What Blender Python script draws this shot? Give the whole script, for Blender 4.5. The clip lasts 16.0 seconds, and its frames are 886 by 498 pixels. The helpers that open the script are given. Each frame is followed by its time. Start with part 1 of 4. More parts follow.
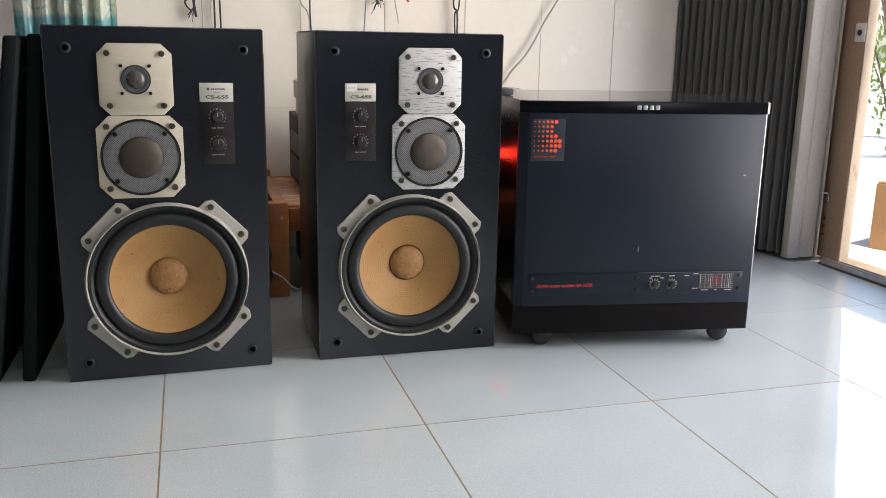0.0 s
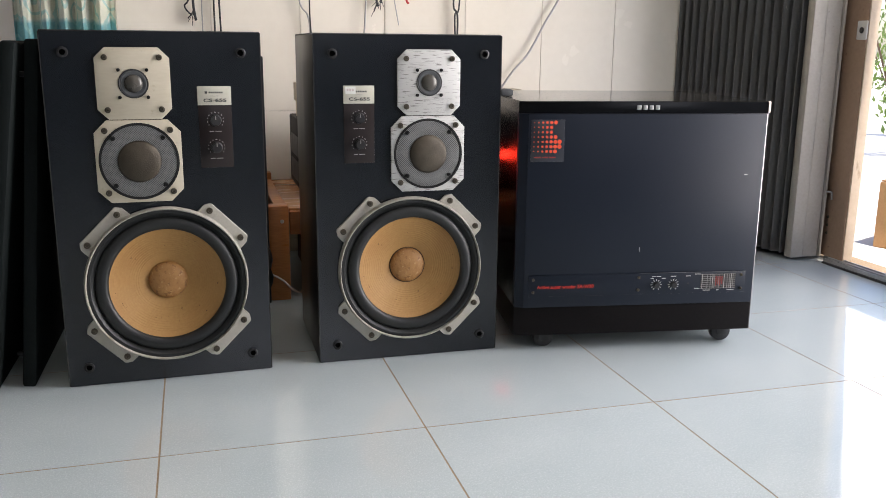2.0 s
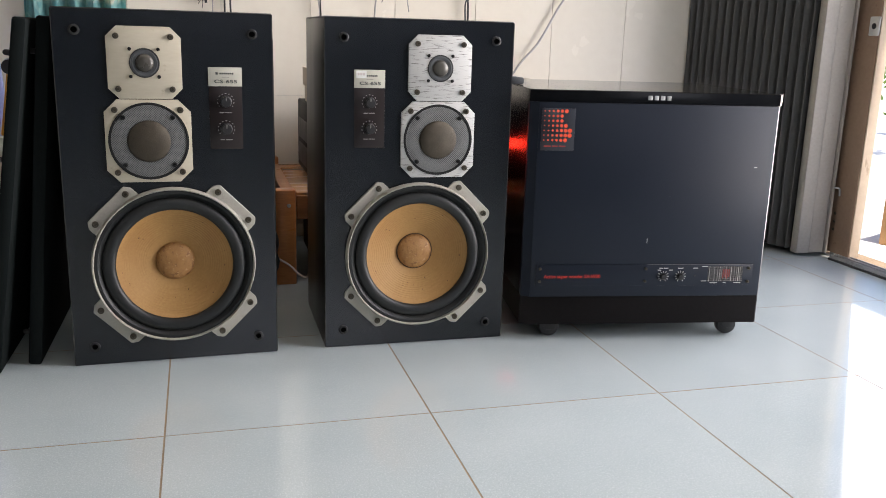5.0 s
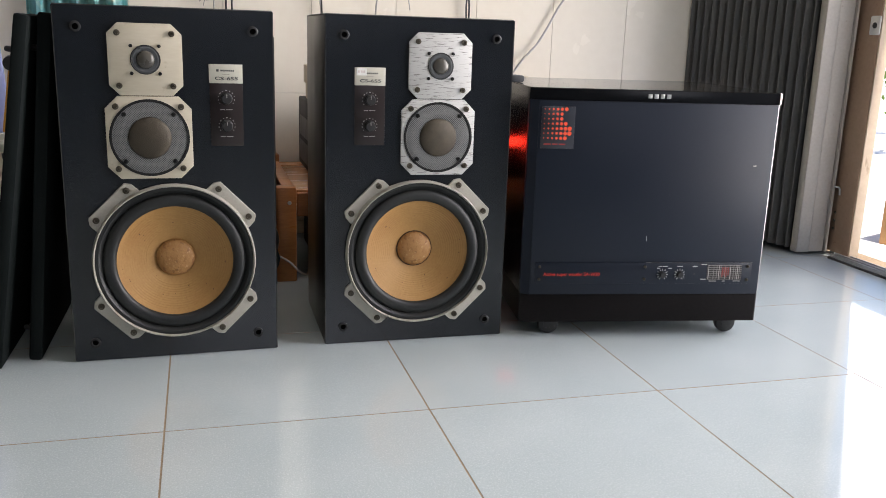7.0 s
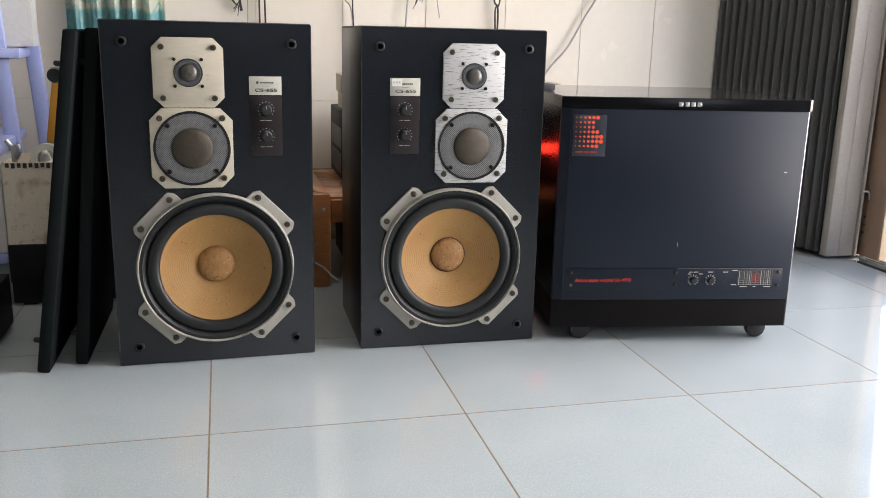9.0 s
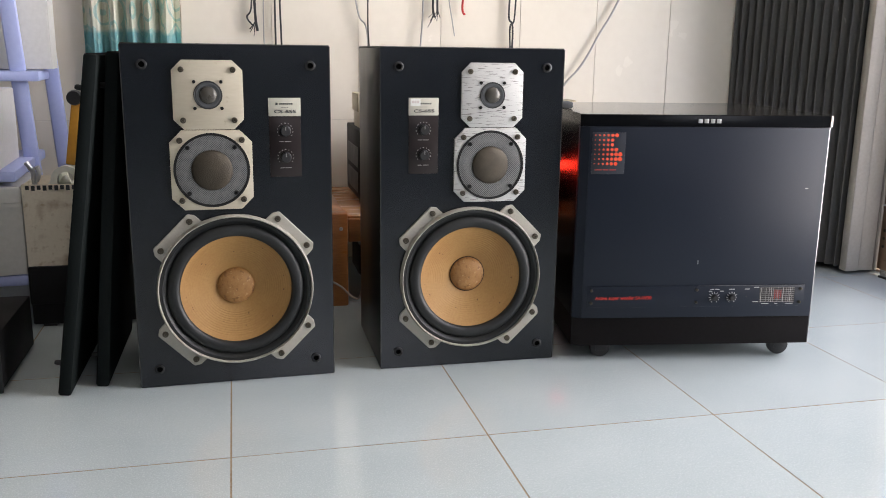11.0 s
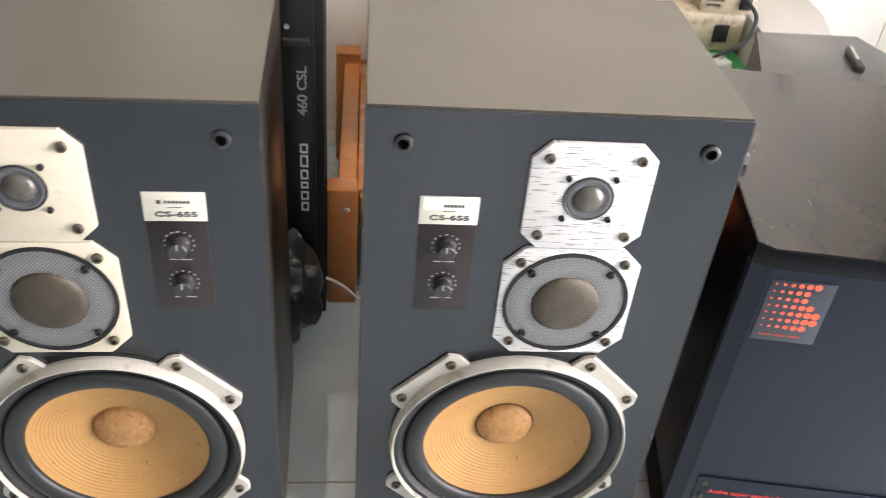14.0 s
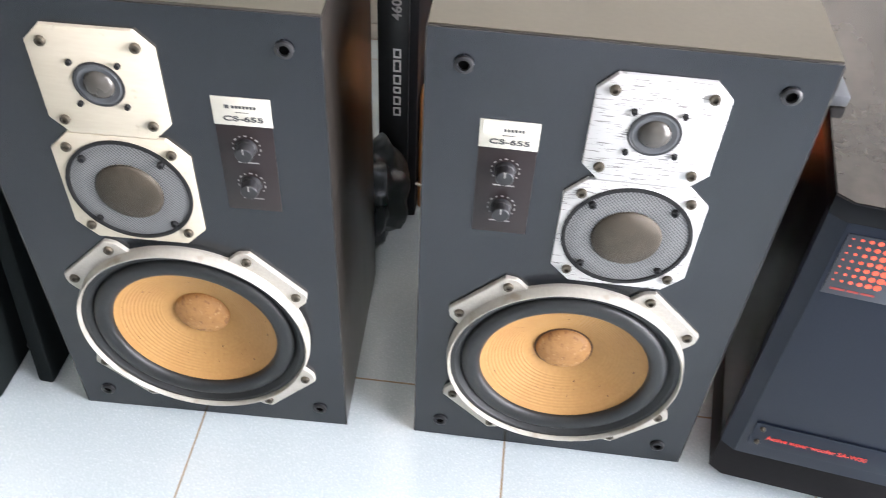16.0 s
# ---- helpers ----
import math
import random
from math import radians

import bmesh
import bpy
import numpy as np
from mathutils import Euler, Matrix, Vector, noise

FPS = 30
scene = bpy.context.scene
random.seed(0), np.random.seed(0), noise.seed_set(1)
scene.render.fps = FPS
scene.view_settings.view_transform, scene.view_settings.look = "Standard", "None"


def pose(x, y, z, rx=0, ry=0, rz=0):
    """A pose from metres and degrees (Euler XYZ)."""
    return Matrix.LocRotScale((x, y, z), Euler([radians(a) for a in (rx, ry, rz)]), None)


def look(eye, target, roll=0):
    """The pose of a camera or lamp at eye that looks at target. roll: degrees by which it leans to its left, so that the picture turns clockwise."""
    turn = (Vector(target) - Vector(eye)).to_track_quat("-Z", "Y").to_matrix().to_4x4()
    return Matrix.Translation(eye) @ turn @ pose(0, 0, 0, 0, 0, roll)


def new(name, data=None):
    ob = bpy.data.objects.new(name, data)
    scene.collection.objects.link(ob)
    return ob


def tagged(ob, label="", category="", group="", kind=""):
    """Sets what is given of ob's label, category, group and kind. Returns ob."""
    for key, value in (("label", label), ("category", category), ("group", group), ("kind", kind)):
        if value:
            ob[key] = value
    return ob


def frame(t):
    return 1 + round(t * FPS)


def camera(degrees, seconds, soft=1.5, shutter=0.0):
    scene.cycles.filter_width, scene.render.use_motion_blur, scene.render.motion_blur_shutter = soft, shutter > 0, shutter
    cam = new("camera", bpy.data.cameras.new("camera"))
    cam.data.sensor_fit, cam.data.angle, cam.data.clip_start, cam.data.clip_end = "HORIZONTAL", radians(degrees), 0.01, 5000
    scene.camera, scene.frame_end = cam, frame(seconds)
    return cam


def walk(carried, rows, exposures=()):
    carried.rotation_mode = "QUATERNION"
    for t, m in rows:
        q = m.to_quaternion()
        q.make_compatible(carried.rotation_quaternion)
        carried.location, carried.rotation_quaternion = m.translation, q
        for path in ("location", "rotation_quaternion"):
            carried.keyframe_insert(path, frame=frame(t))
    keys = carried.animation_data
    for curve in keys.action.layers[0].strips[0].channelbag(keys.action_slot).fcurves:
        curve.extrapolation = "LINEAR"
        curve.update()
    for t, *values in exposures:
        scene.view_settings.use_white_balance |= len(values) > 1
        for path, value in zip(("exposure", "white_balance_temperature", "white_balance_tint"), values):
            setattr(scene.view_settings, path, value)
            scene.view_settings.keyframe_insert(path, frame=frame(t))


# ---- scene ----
cam = camera(53.66, 16.0, soft=0.9, shutter=0.5)
# seconds, eye, yaw, pitch, roll
PATH = [
    (0.0, 0.0000, 0.0000, 0.6401, -16.208, -13.156, 1.012),
    (0.5, 0.0064, -0.0017, 0.6429, -15.932, -13.175, 0.883),
    (1.0, 0.0083, -0.0016, 0.6427, -15.877, -13.115, 0.715),
    (1.5, 0.0088, -0.0030, 0.6426, -15.831, -13.044, 0.615),
    (2.0, 0.0120, 0.0029, 0.6394, -15.853, -13.052, 0.509),
    (2.5, 0.0077, 0.0003, 0.6374, -15.640, -13.223, 0.687),
    (3.0, 0.0021, 0.0055, 0.6336, -15.869, -13.209, 0.941),
    (3.5, 0.0037, 0.0024, 0.6317, -15.582, -13.232, 1.361),
    (4.0, -0.0005, 0.0096, 0.6288, -15.809, -13.355, 1.538),
    (6.5, 0.0044, 0.0011, 0.6310, -15.579, -13.807, 1.885),
    (7.0, 0.0031, 0.0011, 0.6284, -15.655, -13.722, 1.844),
    (7.5, 0.0040, 0.0011, 0.6290, -15.673, -13.666, 1.870),
    (8.0, 0.0027, -0.0051, 0.6367, -15.400, -13.654, 1.797),
    (8.5, -0.0188, -0.0216, 0.6412, -14.637, -13.723, 1.706),
    (11.0, -0.0419, -0.0101, 0.6534, -13.373, -12.717, 0.751),
    (11.3, -0.0717, 0.0552, 0.6290, -13.226, -14.609, 5.046),
    (11.5, -0.0891, 0.1384, 0.5974, -13.011, -14.625, 7.947),
    (11.8, -0.0927, 0.2659, 0.5334, -12.201, -14.706, 10.570),
    (12.0, -0.0576, 0.2813, 0.5256, -11.948, -14.575, 11.251),
    (12.2, -0.0483, 0.3074, 0.5962, -13.555, -17.489, 9.073),
    (12.5, 0.0245, 0.3788, 0.7766, -13.900, -26.793, 9.524),
    (12.7, 0.1276, 0.3842, 0.8694, -11.594, -26.090, 9.704),
    (13.0, 0.1622, 0.5277, 1.0203, -10.520, -30.824, 8.349),
    (13.2, 0.1558, 0.6366, 0.9959, -9.388, -30.560, 8.104),
    (13.5, 0.1582, 0.8262, 0.9736, -8.323, -30.737, 8.139),
    (13.7, 0.1795, 0.9044, 0.9993, -7.250, -32.139, 6.849),
    (14.0, 0.2320, 0.9794, 1.0550, -6.964, -37.202, 5.454),
    (14.2, 0.2670, 1.0231, 1.1032, -6.098, -40.864, 6.161),
    (14.5, 0.2906, 1.0637, 1.1177, -4.118, -44.476, 7.081),
    (14.7, 0.2977, 1.0589, 1.1193, -1.994, -45.337, 6.019),
    (14.9, 0.2848, 1.0523, 1.1228, 0.667, -45.104, 4.130),
    (15.0, 0.2763, 1.0481, 1.1192, 2.431, -44.213, 3.025),
    (15.2, 0.2552, 1.0347, 1.1219, 3.110, -43.749, 2.542),
    (15.5, 0.2491, 1.0190, 1.1187, 3.575, -43.976, 2.689),
    (15.7, 0.2754, 1.0076, 1.0901, 4.387, -44.233, 2.416),
    (16.0, 0.3119, 0.9982, 1.0809, 3.898, -44.663, 3.288),
]
EXPOSURES = [(0.0, 0.70, 6540, 17), (8.0, 0.70, 6540, 17), (8.5, 0.84, 6540, 17), (11.0, 0.80, 6520, 17), (11.5, 0.86, 6540, 17), (12.0, 1.22, 6560, 17), (12.5, 1.00, 6540, 17), (12.7, 0.85, 6600, 17), (13.0, 1.12, 6750, 19), (13.5, 1.58, 6750, 19), (14.0, 1.80, 6550, 18), (14.5, 1.98, 6350, 18), (15.0, 1.84, 6300, 18), (15.5, 1.88, 6260, 18), (16.0, 1.98, 6180, 18)]
walk(cam, [(t, pose(x, y, z, 90 + pitch, 0, yaw) @ pose(0, 0, 0, 0, 0, roll)) for t, x, y, z, yaw, pitch, roll in PATH], EXPOSURES)

# ---- light ----
world = bpy.data.worlds.new("world")
scene.world = world
world.use_nodes = True
wt = world.node_tree
sky = wt.nodes.new("ShaderNodeTexSky")
sky.sky_type = "NISHITA"
sky.sun_disc = False
sky.sun_elevation, sky.sun_rotation = radians(70), radians(170)
wt.links.new(sky.outputs[0], wt.nodes["Background"].inputs[0])
wt.nodes["Background"].inputs[1].default_value = 0.15

sun = new("sun", bpy.data.lights.new("sun", "SUN"))
sun.data.energy, sun.data.angle, sun.data.color = 5.0, radians(0.5), (1.0, 0.95, 0.87)
sun.matrix_world = look((0, 0, 0), (-math.sin(radians(170)) * math.cos(radians(70)), -math.cos(radians(170)) * math.cos(radians(70)), -math.sin(radians(70))))


def daylight(name, eye, target, wide, high, watts, colour, spread=180):
    lamp = new(name, bpy.data.lights.new(name, "AREA"))
    lamp.data.shape, lamp.data.size, lamp.data.size_y = "RECTANGLE", wide, high
    lamp.data.energy, lamp.data.color = watts, colour
    lamp.data.spread = radians(spread)
    lamp.matrix_world = look(eye, target)
    return lamp


# sky light through the side shop door; added fill at an unseen front opening
daylight("door_daylight", (1.95, 1.25, 1.15), (0.0, 1.25, 1.35), 1.64, 2.1, 46, (1.0, 0.98, 0.94), 132)
daylight("front_fill", (0.75, -2.75, 1.85), (0.75, 0.0, 1.2), 1.2, 1.1, 5.5, (1.0, 0.93, 0.80))


# ---- materials ----
def mat(name, c1, c2=None, rough=0.5, metal=0.0, scale=6.0, fine=90.0, bump=0.06, stretch=(1, 1, 1), rvar=0.12, streak=None, blotch=None, per=0.0, coat=0.0, spec=0.5):
    """A surface with broad and fine variation of colour, gloss and relief."""
    m = bpy.data.materials.new(name)
    m.use_nodes = True
    nt = m.node_tree
    n, l = nt.nodes, nt.links
    bsdf = n["Principled BSDF"]
    c2 = c2 or tuple(v * 0.8 for v in c1)
    tc = n.new("ShaderNodeTexCoord")
    mp = n.new("ShaderNodeMapping")
    mp.inputs["Scale"].default_value = stretch
    l.new(tc.outputs["Object"], mp.inputs[0])
    vec = mp.outputs[0]
    if per:
        info = n.new("ShaderNodeObjectInfo")
        off = n.new("ShaderNodeVectorMath")
        off.operation = "SCALE"
        off.inputs[0].default_value = (13.0, 7.0, 5.0)
        l.new(info.outputs["Random"], off.inputs["Scale"])
        add = n.new("ShaderNodeVectorMath")
        l.new(vec, add.inputs[0])
        l.new(off.outputs[0], add.inputs[1])
        vec = add.outputs[0]
    broad = n.new("ShaderNodeTexNoise")
    broad.inputs["Scale"].default_value, broad.inputs["Detail"].default_value = scale, 6
    l.new(vec, broad.inputs["Vector"])
    grain = n.new("ShaderNodeTexNoise")
    grain.inputs["Scale"].default_value, grain.inputs["Detail"].default_value = fine, 4
    l.new(vec, grain.inputs["Vector"])
    both = n.new("ShaderNodeMath")
    both.operation = "ADD"
    l.new(broad.outputs[0], both.inputs[0])
    l.new(grain.outputs[0], both.inputs[1])
    ramp = n.new("ShaderNodeValToRGB")
    ramp.color_ramp.elements[0].position, ramp.color_ramp.elements[1].position = 0.35, 0.65
    ramp.color_ramp.elements[0].color, ramp.color_ramp.elements[1].color = (*c1, 1), (*c2, 1)
    half = n.new("ShaderNodeMath")
    half.operation = "MULTIPLY"
    half.inputs[1].default_value = 0.5
    l.new(both.outputs[0], half.inputs[0])
    l.new(half.outputs[0], ramp.inputs[0])
    colour = ramp.outputs[0]

    def mark(colour, tint, scales, size, lo, hi, power):
        mp2 = n.new("ShaderNodeMapping")
        mp2.inputs["Scale"].default_value = scales
        l.new(tc.outputs["Object"], mp2.inputs[0])
        ns = n.new("ShaderNodeTexNoise")
        ns.inputs["Scale"].default_value, ns.inputs["Detail"].default_value = size, 5
        l.new(mp2.outputs[0], ns.inputs["Vector"])
        rg = n.new("ShaderNodeMapRange")
        rg.inputs["From Min"].default_value, rg.inputs["From Max"].default_value, rg.inputs["To Max"].default_value = lo, hi, power
        l.new(ns.outputs[0], rg.inputs[0])
        mix = n.new("ShaderNodeMix")
        mix.data_type = "RGBA"
        l.new(rg.outputs[0], mix.inputs[0])
        l.new(colour, mix.inputs[6])
        mix.inputs[7].default_value = (*tint, 1)
        return mix.outputs[2]

    if streak:
        colour = mark(colour, *streak)
    if blotch:
        colour = mark(colour, *blotch)
    if per:
        hsv = n.new("ShaderNodeHueSaturation")
        rr = n.new("ShaderNodeMapRange")
        rr.inputs["To Min"].default_value, rr.inputs["To Max"].default_value = 1 - per, 1 + per
        l.new(info.outputs["Random"], rr.inputs[0])
        l.new(rr.outputs[0], hsv.inputs["Value"])
        l.new(colour, hsv.inputs["Color"])
        colour = hsv.outputs[0]
    l.new(colour, bsdf.inputs["Base Color"])
    rg = n.new("ShaderNodeMapRange")
    rg.inputs["From Min"].default_value, rg.inputs["From Max"].default_value = 0.3, 0.7
    rg.inputs["To Min"].default_value, rg.inputs["To Max"].default_value = max(0.02, rough - rvar / 2), min(1, rough + rvar / 2)
    l.new(broad.outputs[0], rg.inputs[0])
    l.new(rg.outputs[0], bsdf.inputs["Roughness"])
    bsdf.inputs["Metallic"].default_value = metal
    bsdf.inputs["Specular IOR Level"].default_value = spec
    bsdf.inputs["Coat Weight"].default_value = coat
    bsdf.inputs["Coat Roughness"].default_value = 0.08
    if bump:
        b = n.new("ShaderNodeBump")
        b.inputs["Strength"].default_value, b.inputs["Distance"].default_value = bump, 0.002
        l.new(grain.outputs[0], b.inputs["Height"])
        l.new(b.outputs[0], bsdf.inputs["Normal"])
    return m


def glow(name, colour, strength):
    m = bpy.data.materials.new(name)
    m.use_nodes = True
    b = m.node_tree.nodes["Principled BSDF"]
    b.inputs["Base Color"].default_value = (*colour, 1)
    b.inputs["Emission Color"].default_value = (*colour, 1)
    b.inputs["Emission Strength"].default_value = strength
    return m


def mesh_grille(name, hole, metal_colour, size, metallic=0.6):
    """Fine perforated sheet: dark holes between pale metal."""
    m = bpy.data.materials.new(name)
    m.use_nodes = True
    n, l = m.node_tree.nodes, m.node_tree.links
    tc = n.new("ShaderNodeTexCoord")
    vo = n.new("ShaderNodeTexVoronoi")
    vo.inputs["Scale"].default_value, vo.inputs["Randomness"].default_value = size, 0.0
    mp = n.new("ShaderNodeMapping")
    mp.inputs["Rotation"].default_value = (0, radians(45), 0)
    l.new(tc.outputs["Object"], mp.inputs[0])
    l.new(mp.outputs[0], vo.inputs["Vector"])
    rp = n.new("ShaderNodeValToRGB")
    rp.color_ramp.elements[0].position, rp.color_ramp.elements[1].position = 0.30, 0.48
    rp.color_ramp.elements[0].color, rp.color_ramp.elements[1].color = (*hole, 1), (*metal_colour, 1)
    l.new(vo.outputs["Distance"], rp.inputs[0])
    b = n["Principled BSDF"]
    l.new(rp.outputs[0], b.inputs["Base Color"])
    b.inputs["Metallic"].default_value, b.inputs["Roughness"].default_value = metallic, 0.45
    bp = n.new("ShaderNodeBump")
    bp.inputs["Strength"].default_value, bp.inputs["Distance"].default_value = 0.4, 0.0006
    l.new(vo.outputs["Distance"], bp.inputs["Height"])
    l.new(bp.outputs[0], b.inputs["Normal"])
    return m


M_BAFFLE = mat("charcoal_paint", (0.0054, 0.0074, 0.0106), (0.0076, 0.0098, 0.0136), 0.22, spec=0.66, rvar=0.04, scale=5, fine=260, bump=0.05, blotch=((0.06, 0.065, 0.07), (1, 1, 1), 60, 0.72, 0.80, 0.5))
M_VINYL = mat("black_wood_vinyl", (0.0195, 0.017, 0.0145), (0.0225, 0.0195, 0.0165), 0.30, scale=4, fine=60, bump=0.006, stretch=(4, 4, 1), rvar=0.05)
M_CAST = mat("cast_aluminium", (0.49, 0.465, 0.41), (0.41, 0.385, 0.33), 0.42, metal=0.25, scale=14, fine=300, bump=0.10, blotch=((0.30, 0.26, 0.18), (1, 1, 1), 45, 0.62, 0.78, 0.5))
M_LIP = mat("bright_aluminium_lip", (0.45, 0.43, 0.375), (0.38, 0.36, 0.31), 0.42, metal=0.15, scale=18, fine=200, bump=0.04, blotch=((0.24, 0.19, 0.12), (1, 1, 1), 38, 0.56, 0.70, 0.6))
M_AGED = mat("aged_brushed_aluminium", (0.57, 0.515, 0.405), (0.53, 0.47, 0.36), 0.46, metal=0.15, scale=9, fine=60, bump=0.03, stretch=(1, 1, 6), blotch=((0.36, 0.30, 0.2), (1, 1, 1), 70, 0.66, 0.76, 0.6))
M_SCRATCHED = mat("scratched_brushed_aluminium", (0.555, 0.55, 0.53), (0.525, 0.52, 0.505), 0.48, metal=0.12, scale=9, fine=80, bump=0.04, stretch=(1, 1, 12), streak=((0.13, 0.12, 0.11), (13, 13, 170), 3.4, 0.585, 0.640, 0.85))
M_DUSTY = mat("dusty_olive_vinyl", (0.074, 0.067, 0.049), (0.064, 0.058, 0.043), 0.40, scale=3, fine=160, bump=0.03)
M_WORN = mat("worn_edge", (0.012, 0.012, 0.012), (0.026, 0.025, 0.022), 0.5, scale=9, fine=60, bump=0.05, blotch=((0.30, 0.285, 0.24), (1, 1, 1), 28, 0.60, 0.72, 0.45))
# pale grey; on the subwoofer corner it paints in reflected door light
M_PALEGREY = mat("pale_grey_metal", (0.12, 0.12, 0.12), (0.20, 0.195, 0.19), 0.45, metal=0.3, scale=12, fine=90)
M_CONE = mat("tan_paper_cone", (0.42, 0.232, 0.075), (0.36, 0.190, 0.058), 0.62, scale=9, fine=220, bump=0.10, streak=((0.37, 0.18, 0.06), (1, 1, 1), 9, 0.52, 0.70, 0.5), blotch=((0.10, 0.045, 0.015), (1, 1, 1), 150, 0.705, 0.72, 0.9))
M_CAP = mat("tan_paper_dust_cap", (0.40, 0.205, 0.068), (0.31, 0.15, 0.047), 0.6, scale=30, fine=160, bump=0.4, streak=((0.16, 0.065, 0.02), (1, 1, 1), 110, 0.58, 0.66, 0.6), blotch=((0.55, 0.34, 0.16), (1, 1, 1), 130, 0.60, 0.68, 0.6))
M_GLUE = mat("dark_brown_glue", (0.055, 0.026, 0.010), (0.10, 0.045, 0.016), 0.5, scale=40, fine=200)
M_RUBBER = mat("black_rubber", (0.008, 0.0092, 0.0092), (0.015, 0.0165, 0.0165), 0.46, spec=0.5, scale=12, fine=150, bump=0.04)
M_GASKET = mat("dark_foam", (0.012, 0.0125, 0.013), (0.020, 0.020, 0.020), 0.75, spec=0.2, scale=20, fine=200, bump=0.2)
M_GRILLE = mesh_grille("grey_perforated_metal", (0.062, 0.063, 0.063), (0.205, 0.208, 0.205), 335, 0.2)
M_DOME = mat("brown_mesh_dome", (0.066, 0.053, 0.036), (0.046, 0.037, 0.026), 0.42, metal=0.4, scale=25, fine=900, bump=0.5, blotch=((0.12, 0.10, 0.072), (1, 1, 1), 40, 0.50, 0.75, 0.4))
M_TWEETER = mat("grey_dome", (0.060, 0.055, 0.048), (0.085, 0.078, 0.066), 0.28, metal=0.2, scale=30, fine=100, bump=0.02)
M_GREYRING = mat("grey_plastic_ring", (0.075, 0.08, 0.085), (0.10, 0.105, 0.11), 0.75, spec=0.15, scale=30)
M_BOLT = mat("dark_steel_bolt", (0.065, 0.056, 0.042), (0.14, 0.12, 0.09), 0.4, metal=0.7, scale=120, fine=300)
M_BLACK = mat("black_plastic", (0.012, 0.012, 0.013), (0.02, 0.02, 0.021), 0.4, scale=20, fine=200, bump=0.05)
M_VOID = mat("unlit_hole", (0.002, 0.002, 0.002), (0.003, 0.003, 0.003), 0.9, bump=0, spec=0.0)
M_LABEL = mat("ivory_metal_label", (0.58, 0.56, 0.475), (0.53, 0.51, 0.43), 0.35, metal=0.1, scale=30, fine=150, bump=0.02)
M_BROWNPANEL = mat("dark_brown_panel", (0.0135, 0.0088, 0.0088), (0.0175, 0.0115, 0.011), 0.35, spec=0.4, scale=20, fine=200, bump=0.02)
M_PANELINK = mat("dull_grey_ink", (0.31, 0.295, 0.285), (0.26, 0.25, 0.24), 0.5, bump=0)
M_LABELINK = mat("grey_printed_ink", (0.045, 0.045, 0.045), (0.06, 0.06, 0.06), 0.5, bump=0)
M_WHITEINK = mat("white_ink", (0.62, 0.61, 0.58), (0.55, 0.54, 0.5), 0.5, bump=0)
M_BLACKINK = mat("black_ink", (0.02, 0.02, 0.02), (0.03, 0.03, 0.03), 0.5, bump=0)
M_PAPER = mat("white_sticker_paper", (0.78, 0.78, 0.76), (0.70, 0.70, 0.67), 0.7, scale=60)
M_NAVY = mat("navy_black_panel", (0.0062, 0.0102, 0.0200), (0.0080, 0.0126, 0.0234), 0.42, spec=0.31, rvar=0.01, scale=4, fine=300, bump=0.02, blotch=((0.05, 0.06, 0.07), (1, 1, 1), 40, 0.74, 0.80, 0.6))
M_KICK = mat("brown_black_plinth", (0.0086, 0.0072, 0.0076), (0.0118, 0.0098, 0.0100), 0.45, spec=0.13, scale=5, fine=120, bump=0.04)
M_PIANO = mat("gloss_black_side", (0.004, 0.0045, 0.0055), (0.006, 0.0065, 0.0075), 0.22, spec=0.065, scale=5, fine=60, bump=0.006)
M_LID = mat("dusty_gloss_black_top", (0.020, 0.019, 0.018), (0.032, 0.030, 0.027), 0.09, scale=3, fine=70, bump=0.004, blotch=((0.105, 0.088, 0.070), (2.2, 0.6, 1), 4, 0.42, 0.75, 0.45), rvar=0.05, spec=0.42)
M_DUSTBLACK = mat("dusty_black_case", (0.050, 0.048, 0.046), (0.085, 0.081, 0.076), 0.35, scale=6, fine=70, bump=0.05, blotch=((0.14, 0.13, 0.12), (1, 1, 1), 7, 0.50, 0.70, 0.6))
M_LIDEDGE = mat("dark_lid_edge", (0.005, 0.0055, 0.007), (0.007, 0.0075, 0.009), 0.22, spec=0.2, rvar=0.02)
M_REDINK = mat("red_ink", (0.62, 0.035, 0.022), (0.55, 0.03, 0.02), 0.45, bump=0)
M_DIMRED = mat("faded_red_ink", (0.30, 0.03, 0.025), (0.24, 0.025, 0.02), 0.5, bump=0)
M_FADED = mat("faded_print", (0.52, 0.44, 0.43), (0.60, 0.52, 0.50), 0.7, bump=0)
M_REDDOT = mat("red_orange_dots", (0.85, 0.10, 0.04), (0.80, 0.08, 0.03), 0.45, bump=0)
M_STICKER = mat("grey_clear_sticker", (0.014, 0.018, 0.026), (0.017, 0.021, 0.030), 0.30, rvar=0.03, spec=0.55, scale=20, bump=0.004)
M_TILE = mat("pale_blue_grey_glazed_tile", (0.445, 0.51, 0.525), (0.525, 0.585, 0.595), 0.06, scale=5, fine=420, bump=0.008, per=0.03, rvar=0.02, spec=0.60, streak=((0.40, 0.465, 0.47), (1, 0.75, 1), 430, 0.48, 0.59, 0.36), blotch=((0.76, 0.80, 0.80), (1, 0.75, 1), 360, 0.54, 0.64, 0.28))
M_GROUT = mat("tan_grout", (0.27, 0.20, 0.13), (0.36, 0.28, 0.19), 0.9, scale=9, fine=120, bump=0.3, spec=0.1)
M_WALLTILE = mat("cream_glazed_wall_tile", (0.81, 0.745, 0.635), (0.84, 0.775, 0.665), 0.22, scale=3, fine=40, bump=0.01, per=0.015)
